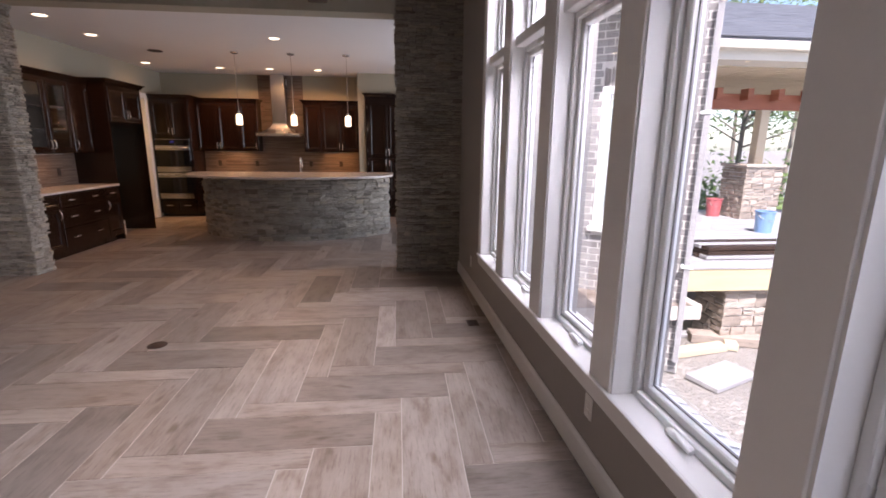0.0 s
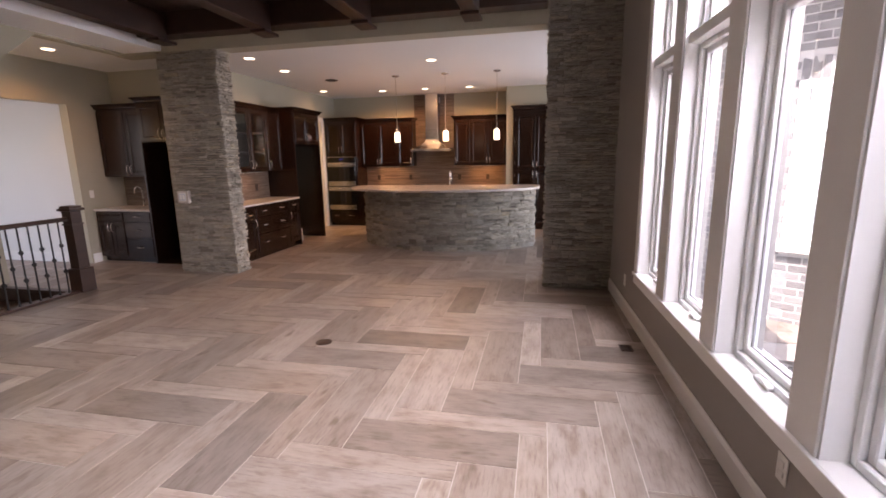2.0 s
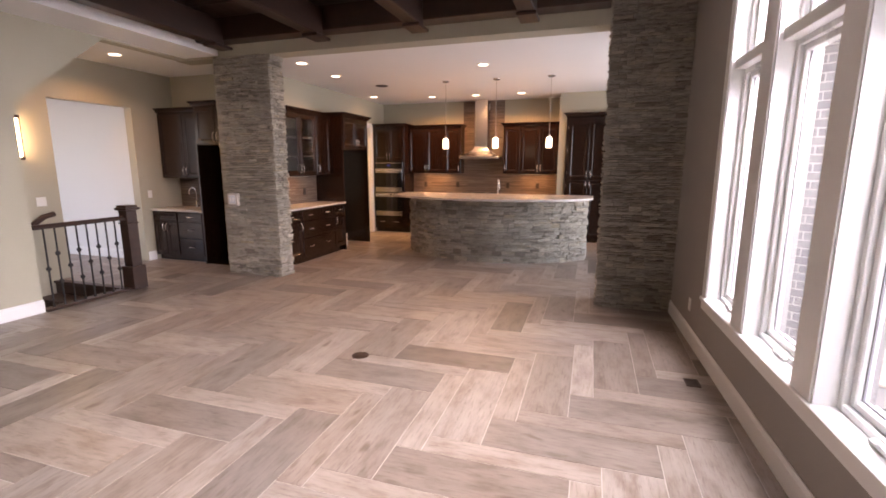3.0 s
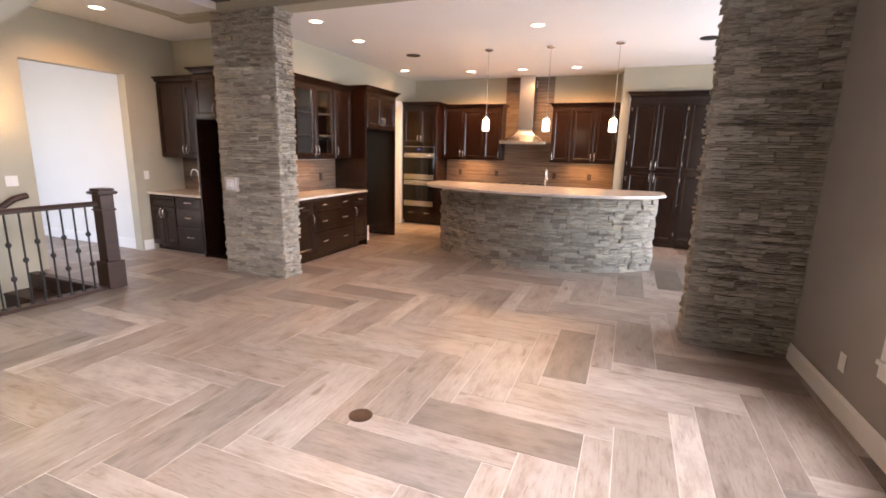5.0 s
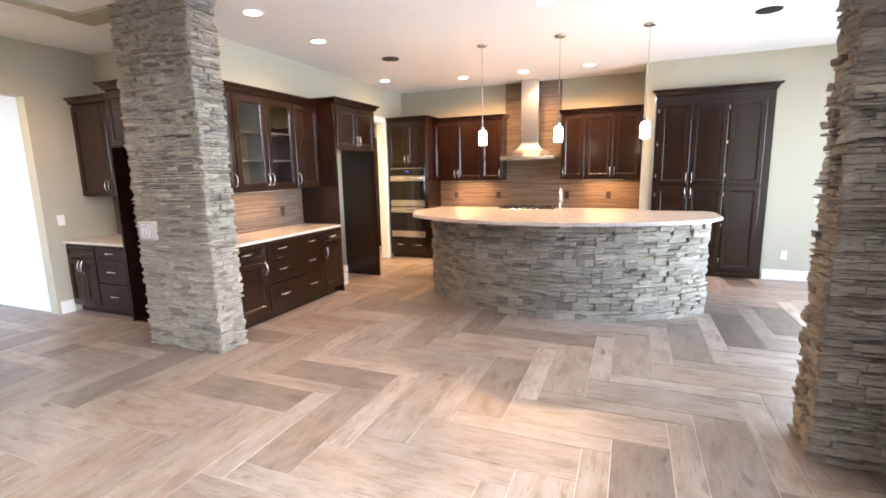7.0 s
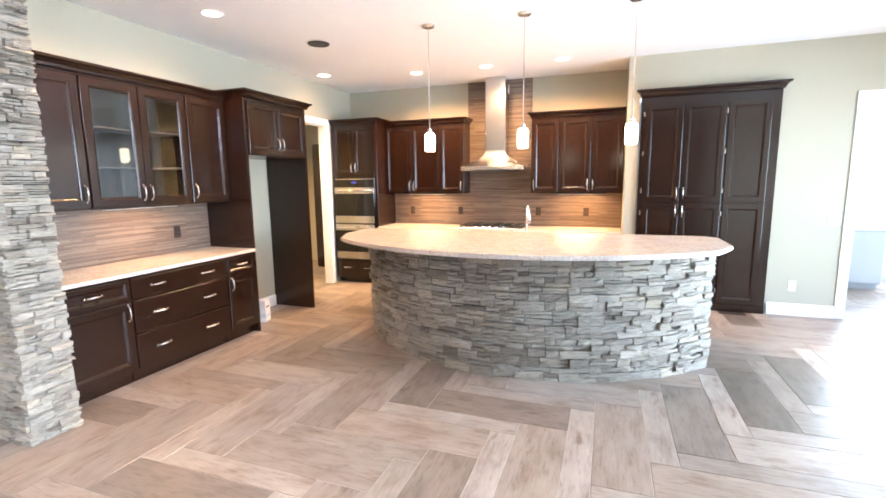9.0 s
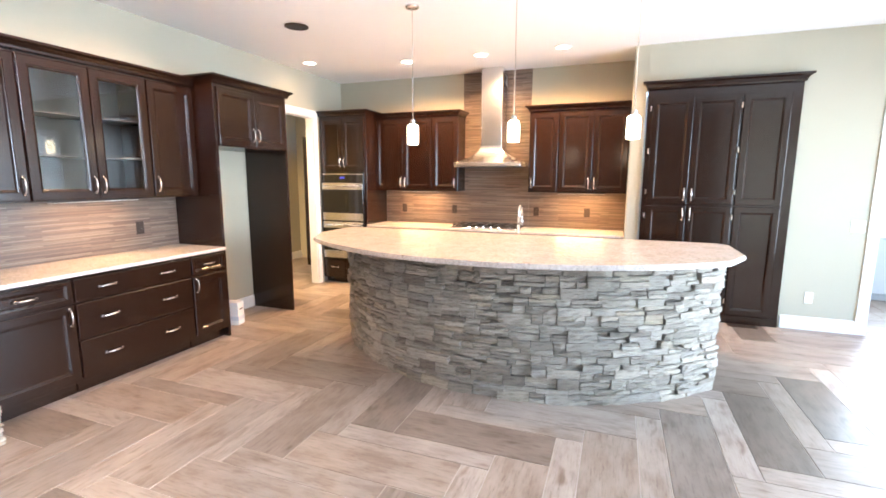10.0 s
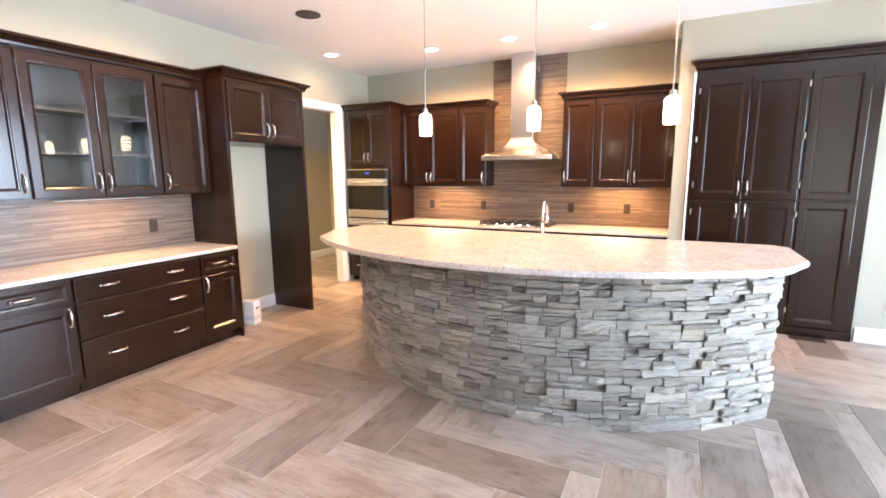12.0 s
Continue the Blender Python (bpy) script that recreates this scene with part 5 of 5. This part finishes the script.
# ---------------------------------------------------------------- outdoors
GZ = -0.78
bm = bmesh.new()
bmesh.ops.create_grid(bm, x_segments=4, y_segments=4, size=600)
bmesh.ops.translate(bm, verts=bm.verts, vec=(0, 0, GZ - 0.02))
gnd = setting("ground", bm, SOIL, "bare grey brown construction soil with scattered stones")
bm = bmesh.new()
for i in range(3600):
    x, y = rng.uniform(1.6, 9.5), rng.uniform(-3.5, 6.5)
    r = rng.choice([0.02, 0.02, 0.03, 0.03, 0.04, 0.05, 0.07, 0.09])
    v = [bm.verts.new((x + r * rng.uniform(0.6, 1.3) * math.cos(a), y + r * rng.uniform(0.6, 1.3) * math.sin(a), GZ - 0.025)) for a in (0, 1.3, 2.5, 3.8, 5.0)]
    tp = bm.verts.new((x, y, GZ - 0.02 + r * rng.uniform(0.15, 0.4)))
    for k in range(5):
        bm.faces.new((v[k], v[(k + 1) % 5], tp))
tagged(part("rubble", bm, CLOD, None, "loose stones and clods on the soil"), category="rubble", kind="stuff")

# brick outer leaf of the angled nook wall, with a white window in it
d = (Vector(A2) - Vector(A1)) / NL
ang = math.atan2(d.y, d.x)
bw = thing("brick_wall", Matrix.Translation((A1[0], A1[1], 0)) @ Matrix.Rotation(ang, 4, "Z"), "grey brick outside wall of the nook with pale mortar", "wall", "", "structure")
bm = bmesh.new()
HX0, HX1, HZ0, HZ1 = 1.60, 2.20, 0.74, 2.19
for q in ((0.12, HX0, GZ, 4.2), (HX1, NL + 0.02, GZ, 4.2), (HX0, HX1, GZ, HZ0), (HX0, HX1, HZ1, 4.2)):
    box(bm, q[0], q[1], -0.02, -0.003, q[2], q[3])
part("mortar", bm, MORTAR, bw)
rows = []
CH, BL = 0.075, 0.205
for r in range(int((4.2 - GZ) / CH)):
    z = GZ + r * CH
    x = 0.12 - (BL / 2 if r % 2 else 0)
    while x < NL + 0.02:
        a, b = max(x, 0.12), min(x + BL, NL + 0.02)
        x += BL
        if b - a < 0.03:
            continue
        if z + CH > HZ0 - 0.03 and z < HZ1 + 0.2 and b > HX0 - 0.02 and a < HX1 + 0.02:
            a, b = (a, min(b, HX0 - 0.02)) if a < HX0 else (max(a, HX1 + 0.02), b)
            if b - a < 0.03:
                continue
        rows.append(stone_piece(rng, frame_at((a + b) / 2, -0.021, z, 0), b - a - 0.012, CH - 0.012, 0.0045, 0.002, 0.0))
k = HX0 - 0.02
while k < HX1 - 0.02:                       # soldier course over the window
    rows.append(stone_piece(rng, frame_at(k + 0.035, -0.021, HZ1 + 0.01, 0), 0.062, 0.185, 0.010, 0.003))
    k += 0.072
pieces(bw, "brick", rows, BRICK, (1.5, 0, 1.2), 300, "grey bricks")
nwn = thing("window_nook", bw.matrix_world.copy(), "white vinyl window in the brick wall", "window", "", "structure")
part("window_frame", boxes((HX0 - 0.02, HX0 + 0.06, -0.05, 0.06, HZ0, HZ1), (HX1 - 0.06, HX1 + 0.02, -0.05, 0.06, HZ0, HZ1), (HX0 + 0.06, HX1 - 0.06, -0.05, 0.06, HZ0, HZ0 + 0.07), (HX0 + 0.06, HX1 - 0.06, -0.05, 0.06, HZ1 - 0.07, HZ1), bev=0.004), VINYL, nwn)
pn = part("pane", boxes((HX0 + 0.06, HX1 - 0.06, 0.0, 0.005, HZ0 + 0.07, HZ1 - 0.07)), PANE, nwn)
pn.visible_shadow = False
part("window_sill", boxes((HX0 - 0.06, HX1 + 0.06, -0.09, -0.01, HZ0 - 0.06, HZ0 - 0.002), bev=0.006), MORTAR, nwn)
# downspout on the nook corner
ds = thing("downspout", bw.matrix_world @ Matrix.Translation((NL + 0.0, -0.08, 0)), "pale grey rain downspout on the brick corner", "downspout")
bm = bmesh.new()
box(bm, -0.03, 0.03, -0.028, 0.028, GZ + 0.15, 2.9, 0.008)
part("pipe", bm, GREY_DECK, ds, "pale grey pipe")
bm = bmesh.new()
tube(bm, [(0, 0, 2.88), (0.06, -0.02, 2.98), (0.25, 0.05, 3.12), (0.32, 0.10, 3.25)], 0.042, 8)
part("elbow", bm, CREAM_METAL, ds)
for z in (0.4, 1.9):
    part("strap", boxes((-0.055, 0.055, -0.038, 0.05, z, z + 0.03)), VINYL, ds)
# rowlock brick ledge under the great room windows
lg = thing("brick_ledge", Matrix.Translation((*wpt(0, 0.25), 0)) @ Matrix.Rotation(math.pi / 2 + LEAN_W, 4, "Z"), "pale brick ledge outside under the windows", "ledge", "", "structure")
rows = []
for k in range(92):
    s = -6.6 + k * 0.077
    m = Matrix.Translation((s, -0.001, 0.44))
    rows.append(([tuple(m @ Vector(c)) for c in ((0, 0, 0), (0.068, 0, 0), (0.068, -0.11, -0.02), (0, -0.11, -0.02), (0.004, -0.004, -0.06 + 0.11), (0.064, -0.004, 0.05), (0.064, -0.106, 0.02), (0.004, -0.106, 0.02))], [(3, 2, 1, 0), (4, 5, 6, 7), (0, 1, 5, 4), (1, 2, 6, 5), (2, 3, 7, 6), (3, 0, 4, 7)], None))
pieces(lg, "brick", rows, MORTAR, (-3, 0, 0.4), 300)
part("bed", boxes((-6.6, 0.5, -0.10, -0.002, GZ, 0.438)), MORTAR, lg)

# covered patio under construction
dk = thing("patio_deck", Matrix.Translation((3.55, 4.75, 0)), "raised grey board deck on a yellow pine rim", "deck")
part("rim_joist", boxes((0, 6.0, 0.0, 0.04, -0.07, 0.20), bev=0.003), YELLOW_PINE, dk, "yellow pine rim joist")
part("joist", boxes((0, 0.04, 0.041, 5.0, -0.03, 0.17), (2.9, 2.94, 0.041, 5.0, -0.03, 0.17), (5.96, 6.0, 0.041, 5.0, -0.03, 0.17)), YELLOW_PINE, dk)
for k in range(34):
    part("board", boxes((-0.02, 6.02, -0.01 + k * 0.147, 0.128 + k * 0.147, 0.202, 0.226 + 0.002 * (k % 3))), GREY_DECK, dk)


def stone_block(name, x0, x1, y0, y1, z0, z1, label, bh=0.11):
    ob = thing(name, Matrix.Identity(4), label, "stone pedestal", "patio stone pedestals")
    part("core", boxes((x0 + 0.03, x1 - 0.03, y0 + 0.03, y1 - 0.03, z0, z1)), MORTAR, ob)
    rr = []
    for s, w, z, h in stone_rows(rng, x1 - x0, z0, z1, bh * 0.7, bh * 1.3, 0.12, 0.26):
        rr.append(stone_piece(rng, frame_at(x0 + s + w / 2, y0 + 0.03, z, 0), w - 0.014, h - 0.014, rng.uniform(0.02, 0.035), 0.01))
    for s, w, z, h in stone_rows(rng, y1 - y0, z0, z1, bh * 0.7, bh * 1.3, 0.12, 0.26):
        rr.append(stone_piece(rng, frame_at(x0 + 0.03, y1 - s - w / 2, z, -math.pi / 2), w - 0.014, h - 0.014, rng.uniform(0.02, 0.035), 0.01))
    pieces(ob, "stone", rr, FIELD_STONE, (x0, y0, z0), 300)
    part("cap", boxes((x0 - 0.03, x1 + 0.03, y0 - 0.03, y1 + 0.03, z1 + 0.001, z1 + 0.06), bev=0.01), FIELD_STONE, ob)
    return ob


stone_block("stone_pedestal", 6.87, 7.65, 8.30, 9.0, 0.23, 1.24, "tan block stone pedestal under the patio post")
stone_block("stone_pedestal", 4.12, 4.68, 4.83, 5.40, GZ, -0.135, "tan block stone pier under the deck")
po = thing("patio_post", Matrix.Translation((7.30, 8.65, 0)), "pale new wooden post on the stone pedestal", "post")
part("shaft", boxes((-0.09, 0.09, -0.09, 0.09, 1.305, 2.33), bev=0.006), PINE, po)
pr = thing("patio_roof", Matrix.Translation((4.75, 7.45, 0)), "grey shingled patio roof with a pale board ceiling and cream gutter", "roof")
bm = bmesh.new()
v = [bm.verts.new(c) for c in ((-0.35, -0.12, 3.30), (6.5, -0.12, 3.30), (6.5, 4.6, 5.2), (1.2, 4.6, 5.2), (-0.35, -0.12, 3.36), (6.5, -0.12, 3.36), (6.5, 4.6, 5.26), (1.2, 4.6, 5.26))]
for q in ((3, 2, 1, 0), (4, 5, 6, 7), (0, 1, 5, 4), (1, 2, 6, 5), (2, 3, 7, 6), (3, 0, 4, 7)):
    bm.faces.new([v[i] for i in q])
part("deck_sheet", bm, SHINGLE, pr)
for r in range(26):
    t = r / 26
    y0, z0 = -0.14 + 4.72 * t, 3.352 + 1.9 * t
    x0 = -0.36 + 1.55 * t
    y1, z1 = y0 + 0.215, z0 + 0.0875
    bm = bmesh.new()
    x = x0
    while x < 6.5:
        w = rng.uniform(0.2, 0.4)
        b = min(x + w, 6.5)
        lift = rng.uniform(0.012, 0.020)
        q = [bm.verts.new(c) for c in ((x, y0, z0 + lift), (b - 0.006, y0, z0 + lift), (b - 0.006, y1, z1 + 0.008), (x, y1, z1 + 0.008), (x, y0, z0), (b - 0.006, y0, z0))]
        bm.faces.new((q[0], q[1], q[2], q[3]))
        bm.faces.new((q[4], q[5], q[1], q[0]))
        x = b
    part("shingle_course", bm, SHINGLE, pr)
bm = bmesh.new()
loft(bm, [[(x, -0.02, 3.16), (x, -0.14, 3.18), (x, -0.17, 3.28), (x, -0.15, 3.30), (x, -0.02, 3.30)] for x in (-0.35, 6.5)])
part("gutter", bm, CREAM_METAL, pr)
part("fascia", boxes((-0.33, 6.5, -0.015, 0.03, 3.02, 3.30)), CREAM_METAL, pr)
part("soffit", boxes((-0.33, 6.5, 0.031, 0.55, 3.02, 3.05)), CREAM_METAL, pr)
for k in range(22):
    part("ceiling_board", boxes((-0.33, 6.5, 0.56 + k * 0.145, 0.698 + k * 0.145, 3.0 - 0.012 * k, 3.02 - 0.012 * k)), PINE, pr)
part("beam", boxes((-0.3, 6.5, 1.12, 1.28, 2.335, 2.62), bev=0.006), RED_WOOD, pr, "red brown wooden beam")
for k in range(9):
    part("rafter_block", boxes((0.1 + k * 0.62, 0.22 + k * 0.62, 0.90, 1.119, 2.50, 2.70), bev=0.006), RED_WOOD, pr)
ln = thing("hanging_lantern", Matrix.Translation((5.1, 7.9, 3.0)), "black lantern hanging under the patio ceiling", "lantern")
bm = bmesh.new()
tube(bm, [(0, 0, 0), (0, 0, -0.2)], 0.01, 6)
part("rod", bm, BLACK_IRON, ln)
part("body", lathe(bmesh.new(), [(0.03, -0.18), (0.09, -0.24), (0.08, -0.27), (0.07, -0.48), (0.03, -0.52)], 6), BLACK_IRON, ln)
for k in range(11):
    bd = thing("lumber", Matrix.Translation((3.95 + 0.05 * rng.random(), 5.05 + 0.17 * (k % 4), 0.24 + 0.055 * (k // 4))) @ Matrix.Rotation(rng.uniform(-0.05, 0.05), 4, "Z"), "dark weathered board stacked on the deck", "board", "stacked lumber")
    part("plank", boxes((0, rng.uniform(1.2, 1.7), 0.0, 0.14, 0.0, 0.045), bev=0.004), BROWN_METAL if k % 3 else GREY_DECK, bd)


def pail(x, y, z, mat, label):
    p = thing("pail", Matrix.Translation((x, y, z)), label, "bucket")
    part("body", lathe(bmesh.new(), [(0.12, 0), (0.145, 0.34), (0.155, 0.34), (0.155, 0.36), (0.135, 0.36), (0.115, 0.02)], 20), mat, p, smooth=False)
    bm = bmesh.new()
    tube(bm, [(-0.15, 0, 0.33), (-0.12, -0.08, 0.24), (0.0, -0.15, 0.20), (0.12, -0.08, 0.24), (0.15, 0, 0.33)], 0.005, 6)
    part("bail", bm, NICKEL, p)


pail(6.62, 8.75, 0.23, RED_PAIL, "red plastic bucket on the deck")
pail(6.22, 6.9, 0.23, BLUE_PAIL, "pale blue plastic bucket on the deck")
for k, (x, y, a, w, l, mt) in enumerate(((3.3, 3.7, 0.4, 0.35, 0.7, GREY_DECK), (4.2, 4.6, 1.1, 0.14, 1.2, PINE), (3.8, 4.9, -0.3, 0.2, 1.0, FIELD_STONE), (4.6, 4.1, 0.9, 0.3, 0.5, GREY_DECK), (3.0, 4.4, 0.2, 0.14, 1.1, PINE), (4.9, 4.9, 2.0, 0.12, 0.9, FIELD_STONE), (3.4, 5.0, 0.1, 0.12, 1.3, GREY_DECK), (2.6, 2.6, 0.6, 0.2, 0.35, GREY_DECK))):
    sp = thing("scrap_board", Matrix.Translation((x, y, GZ - 0.01)) @ Matrix.Rotation(a, 4, "Z") @ Matrix.Rotation(0.03, 4, "X"), "offcut of building board lying on the soil", "scrap", "building scraps")
    part("board", boxes((0, l, 0, w, 0.0, 0.05 + 0.03 * (k % 3)), bev=0.004), mt, sp)


def tree(x, y, h, seed):
    r = random.Random(seed)
    t = thing("tree", Matrix.Translation((x, y, GZ - 0.05)), "tall broadleaf tree with a thin open green crown", "tree", "trees behind the patio")
    bm = bmesh.new()
    lean = (r.uniform(-0.04, 0.04), r.uniform(-0.04, 0.04))
    tube(bm, [(lean[0] * z, lean[1] * z, z) for z in np.linspace(0, h, 7)], [0.10 * h / 10 * (1 - 0.85 * k / 6) for k in range(7)], 8)
    ends = []
    for k in range(16):
        z = h * r.uniform(0.25, 0.95)
        a = r.uniform(0, math.tau)
        ln_ = h * r.uniform(0.12, 0.30) * (1.15 - z / h * 0.6)
        p = Vector((lean[0] * z, lean[1] * z, z))
        q = p + Vector((math.cos(a), math.sin(a), r.uniform(0.15, 0.6))) * ln_
        mid = (p + q) / 2 + Vector((0, 0, ln_ * 0.08))
        tube(bm, [p, mid, q], [0.035, 0.022, 0.008], 5)
        ends += [mid, q, (mid + q) / 2]
    part("trunk", bm, BARK, t)
    V, F = [], []
    for k in range(2200):
        c = Vector(r.choice(ends)) + Vector((r.gauss(0, 0.42), r.gauss(0, 0.42), r.gauss(0, 0.32)))
        u = Vector((r.uniform(-1, 1), r.uniform(-1, 1), r.uniform(-0.6, 0.6))).normalized()
        w = u.orthogonal().normalized()
        s = r.uniform(0.05, 0.11)
        o = len(V)
        V += [tuple(c - u * s), tuple(c + w * s * 0.5), tuple(c + u * s), tuple(c - w * s * 0.5)]
        F.append((o, o + 1, o + 2, o + 3))
    me = bpy.data.meshes.new("crown")
    me.from_pydata(V, [], F)
    me.materials.append(LEAF)
    cr = new("crown", me)
    cr.parent = t


for k, (x, y, h) in enumerate(((8.5, 15.5, 8), (11.0, 14.0, 9), (10.0, 18.0, 10), (13.5, 17.5, 9), (15.5, 14.5, 9), (7.0, 19.0, 9), (17.5, 19.5, 11), (13.0, 22.0, 11), (20.0, 15.0, 10), (9.0, 9.0 + 13.5, 10), (16.0, 10.5, 8), (19.0, 11.5, 9), (6.0, 14.5, 6.5))):
    tree(x, y, h, 40 + k)
# brush at the edge of the woods
V, F = [], []
for k in range(9000):
    a = rng.uniform(0, 1)
    x, y = 5 + 22 * a + rng.gauss(0, 0.8), 16.5 - 9 * a * a + rng.gauss(0, 1.2)
    z = GZ + abs(rng.gauss(0, 0.9))
    u = Vector((rng.uniform(-1, 1), rng.uniform(-1, 1), rng.uniform(-0.3, 1))).normalized()
    w = u.orthogonal().normalized()
    s = rng.uniform(0.07, 0.16)
    c = Vector((x, y, z))
    o = len(V)
    V += [tuple(c - u * s), tuple(c + w * s * 0.5), tuple(c + u * s), tuple(c - w * s * 0.5)]
    F.append((o, o + 1, o + 2, o + 3))
me = bpy.data.meshes.new("undergrowth")
me.from_pydata(V, [], F)
me.materials.append(LEAF)
tagged(new("undergrowth", me), "green brush along the edge of the woods", "undergrowth", "", "stuff")

# ---------------------------------------------------------------- floor: herringbone of wide and narrow planks
TH = radians(0.3)
PWD, PNR, PLN = 0.311, 0.156, 0.9755
AX, AY = -2.03, 6.825
cu, su = math.cos(TH), math.sin(TH)
ROOMS = [(-7.02, -5.601, 4.42, 6.7), (-6.80, -5.121, 7.7, 12.0), (-12.0, -7.021, 1.9, 5.9), (1.0, 4.0, 10.39, 12.95), (1.42, 3.2, 4.1, 5.615)]


def clip(poly, ax, v, keep_above):
    out = []
    for i in range(len(poly)):
        p, q = poly[i], poly[(i + 1) % len(poly)]
        a, b = (p[ax] - v) * keep_above, (q[ax] - v) * keep_above
        if a >= 0:
            out.append(p)
        if a * b < 0:
            t = a / (a - b)
            out.append((p[0] + (q[0] - p[0]) * t, p[1] + (q[1] - p[1]) * t))
    return out


def plank_rows(narrow):
    g = 0.0022
    spans = []
    for n in range(-14, 15):
        for mm in range(-26, 27):
            s0 = mm * (PWD + PNR) + (PWD if narrow else 0)
            w = PNR if narrow else PWD
            bu, bv = n * PLN, -n * PLN
            spans.append((bu - PWD + s0 + w, bv + s0, PLN, w, True))
            spans.append((bu - PWD + PLN + s0, bv + s0 - PLN, w, PLN, False))
    for u, v, lu, lv_, along in spans:
        quad = [(u + g, v + g), (u + lu - g, v + g), (u + lu - g, v + lv_ - g), (u + g, v + lv_ - g)]
        poly = [(AX + cu * a - su * b, AY + su * a + cu * b) for a, b in quad]
        cx, cy = sum(p[0] for p in poly) / 4, sum(p[1] for p in poly) / 4
        lo_y, hi_y = min(p[1] for p in poly), max(p[1] for p in poly)
        # great room and kitchen run into one another; the other rooms are cut at their doorways
        if lo_y > 5.62:
            main = (-5.12, 3.30, 5.60, 10.99)
        elif hi_y < 5.62:
            main = (-5.60, 1.16 + 0.045 * (4 - cy) if cx > 0.55 else 1.42, -3.6, 5.9)
        else:
            main = (-5.60, 3.30, -3.6, 10.9)
        rooms = ROOMS[:-1] if lo_y <= 5.62 <= hi_y else ROOMS
        for x0, x1, y0, y1 in [main] + rooms:
            cut = clip(clip(clip(clip(poly, 0, x0, 1), 0, x1, -1), 1, y0, 1), 1, y1, -1)
            if len(cut) > 2:
                yield plank_mesh(cut, cx, cy, along)


def plank_mesh(poly, cx, cy, along):
    mx, my = sum(p[0] for p in poly) / len(poly), sum(p[1] for p in poly) / len(poly)
    k = len(poly)
    inner = []
    for p in poly:
        dx, dy = mx - p[0], my - p[1]
        ln_ = math.hypot(dx, dy) or 1
        inner.append((p[0] + dx / ln_ * 0.003, p[1] + dy / ln_ * 0.003))
    dz = rng.uniform(-0.0004, 0.0004)
    verts = [(p[0], p[1], -0.008) for p in poly] + [(p[0], p[1], -0.0016) for p in poly] + [(p[0], p[1], dz) for p in inner]
    faces = [tuple(range(2 * k, 3 * k))]
    for i in range(k):
        j = (i + 1) % k
        faces += [(i, j, k + j, k + i), (k + i, k + j, 2 * k + j, 2 * k + i)]
    uvs = []
    for q in verts:
        a, b = q[0] - cx, q[1] - cy
        uu, vv = cu * a + su * b, -su * a + cu * b
        uvs.append((uu, vv) if along else (vv, uu))
    return verts, faces, uvs


bm = boxes((-5.75, 1.3, -3.6, 5.86, -0.16, -0.003), (-5.75, 3.3, 5.861, 12.1, -0.16, -0.003), (-7.1, -5.751, 4.42, 12.1, -0.16, -0.003), (-12.1, -7.101, 1.8, 6.0, -0.16, -0.003), (0.9, 4.0, 12.101, 13.0, -0.16, -0.003), (1.301, 3.3, 4.1, 5.86, -0.16, -0.003), (3.301, 4.0, 10.3, 12.1, -0.16, -0.003))
fl = setting("floor", bm, GROUT, "herringbone floor of wood look porcelain planks in brown and grey")
pieces(fl, "plank", list(plank_rows(False)), PLANK, (-1.5, 4.9, 0), 160, "wide wood look porcelain planks")
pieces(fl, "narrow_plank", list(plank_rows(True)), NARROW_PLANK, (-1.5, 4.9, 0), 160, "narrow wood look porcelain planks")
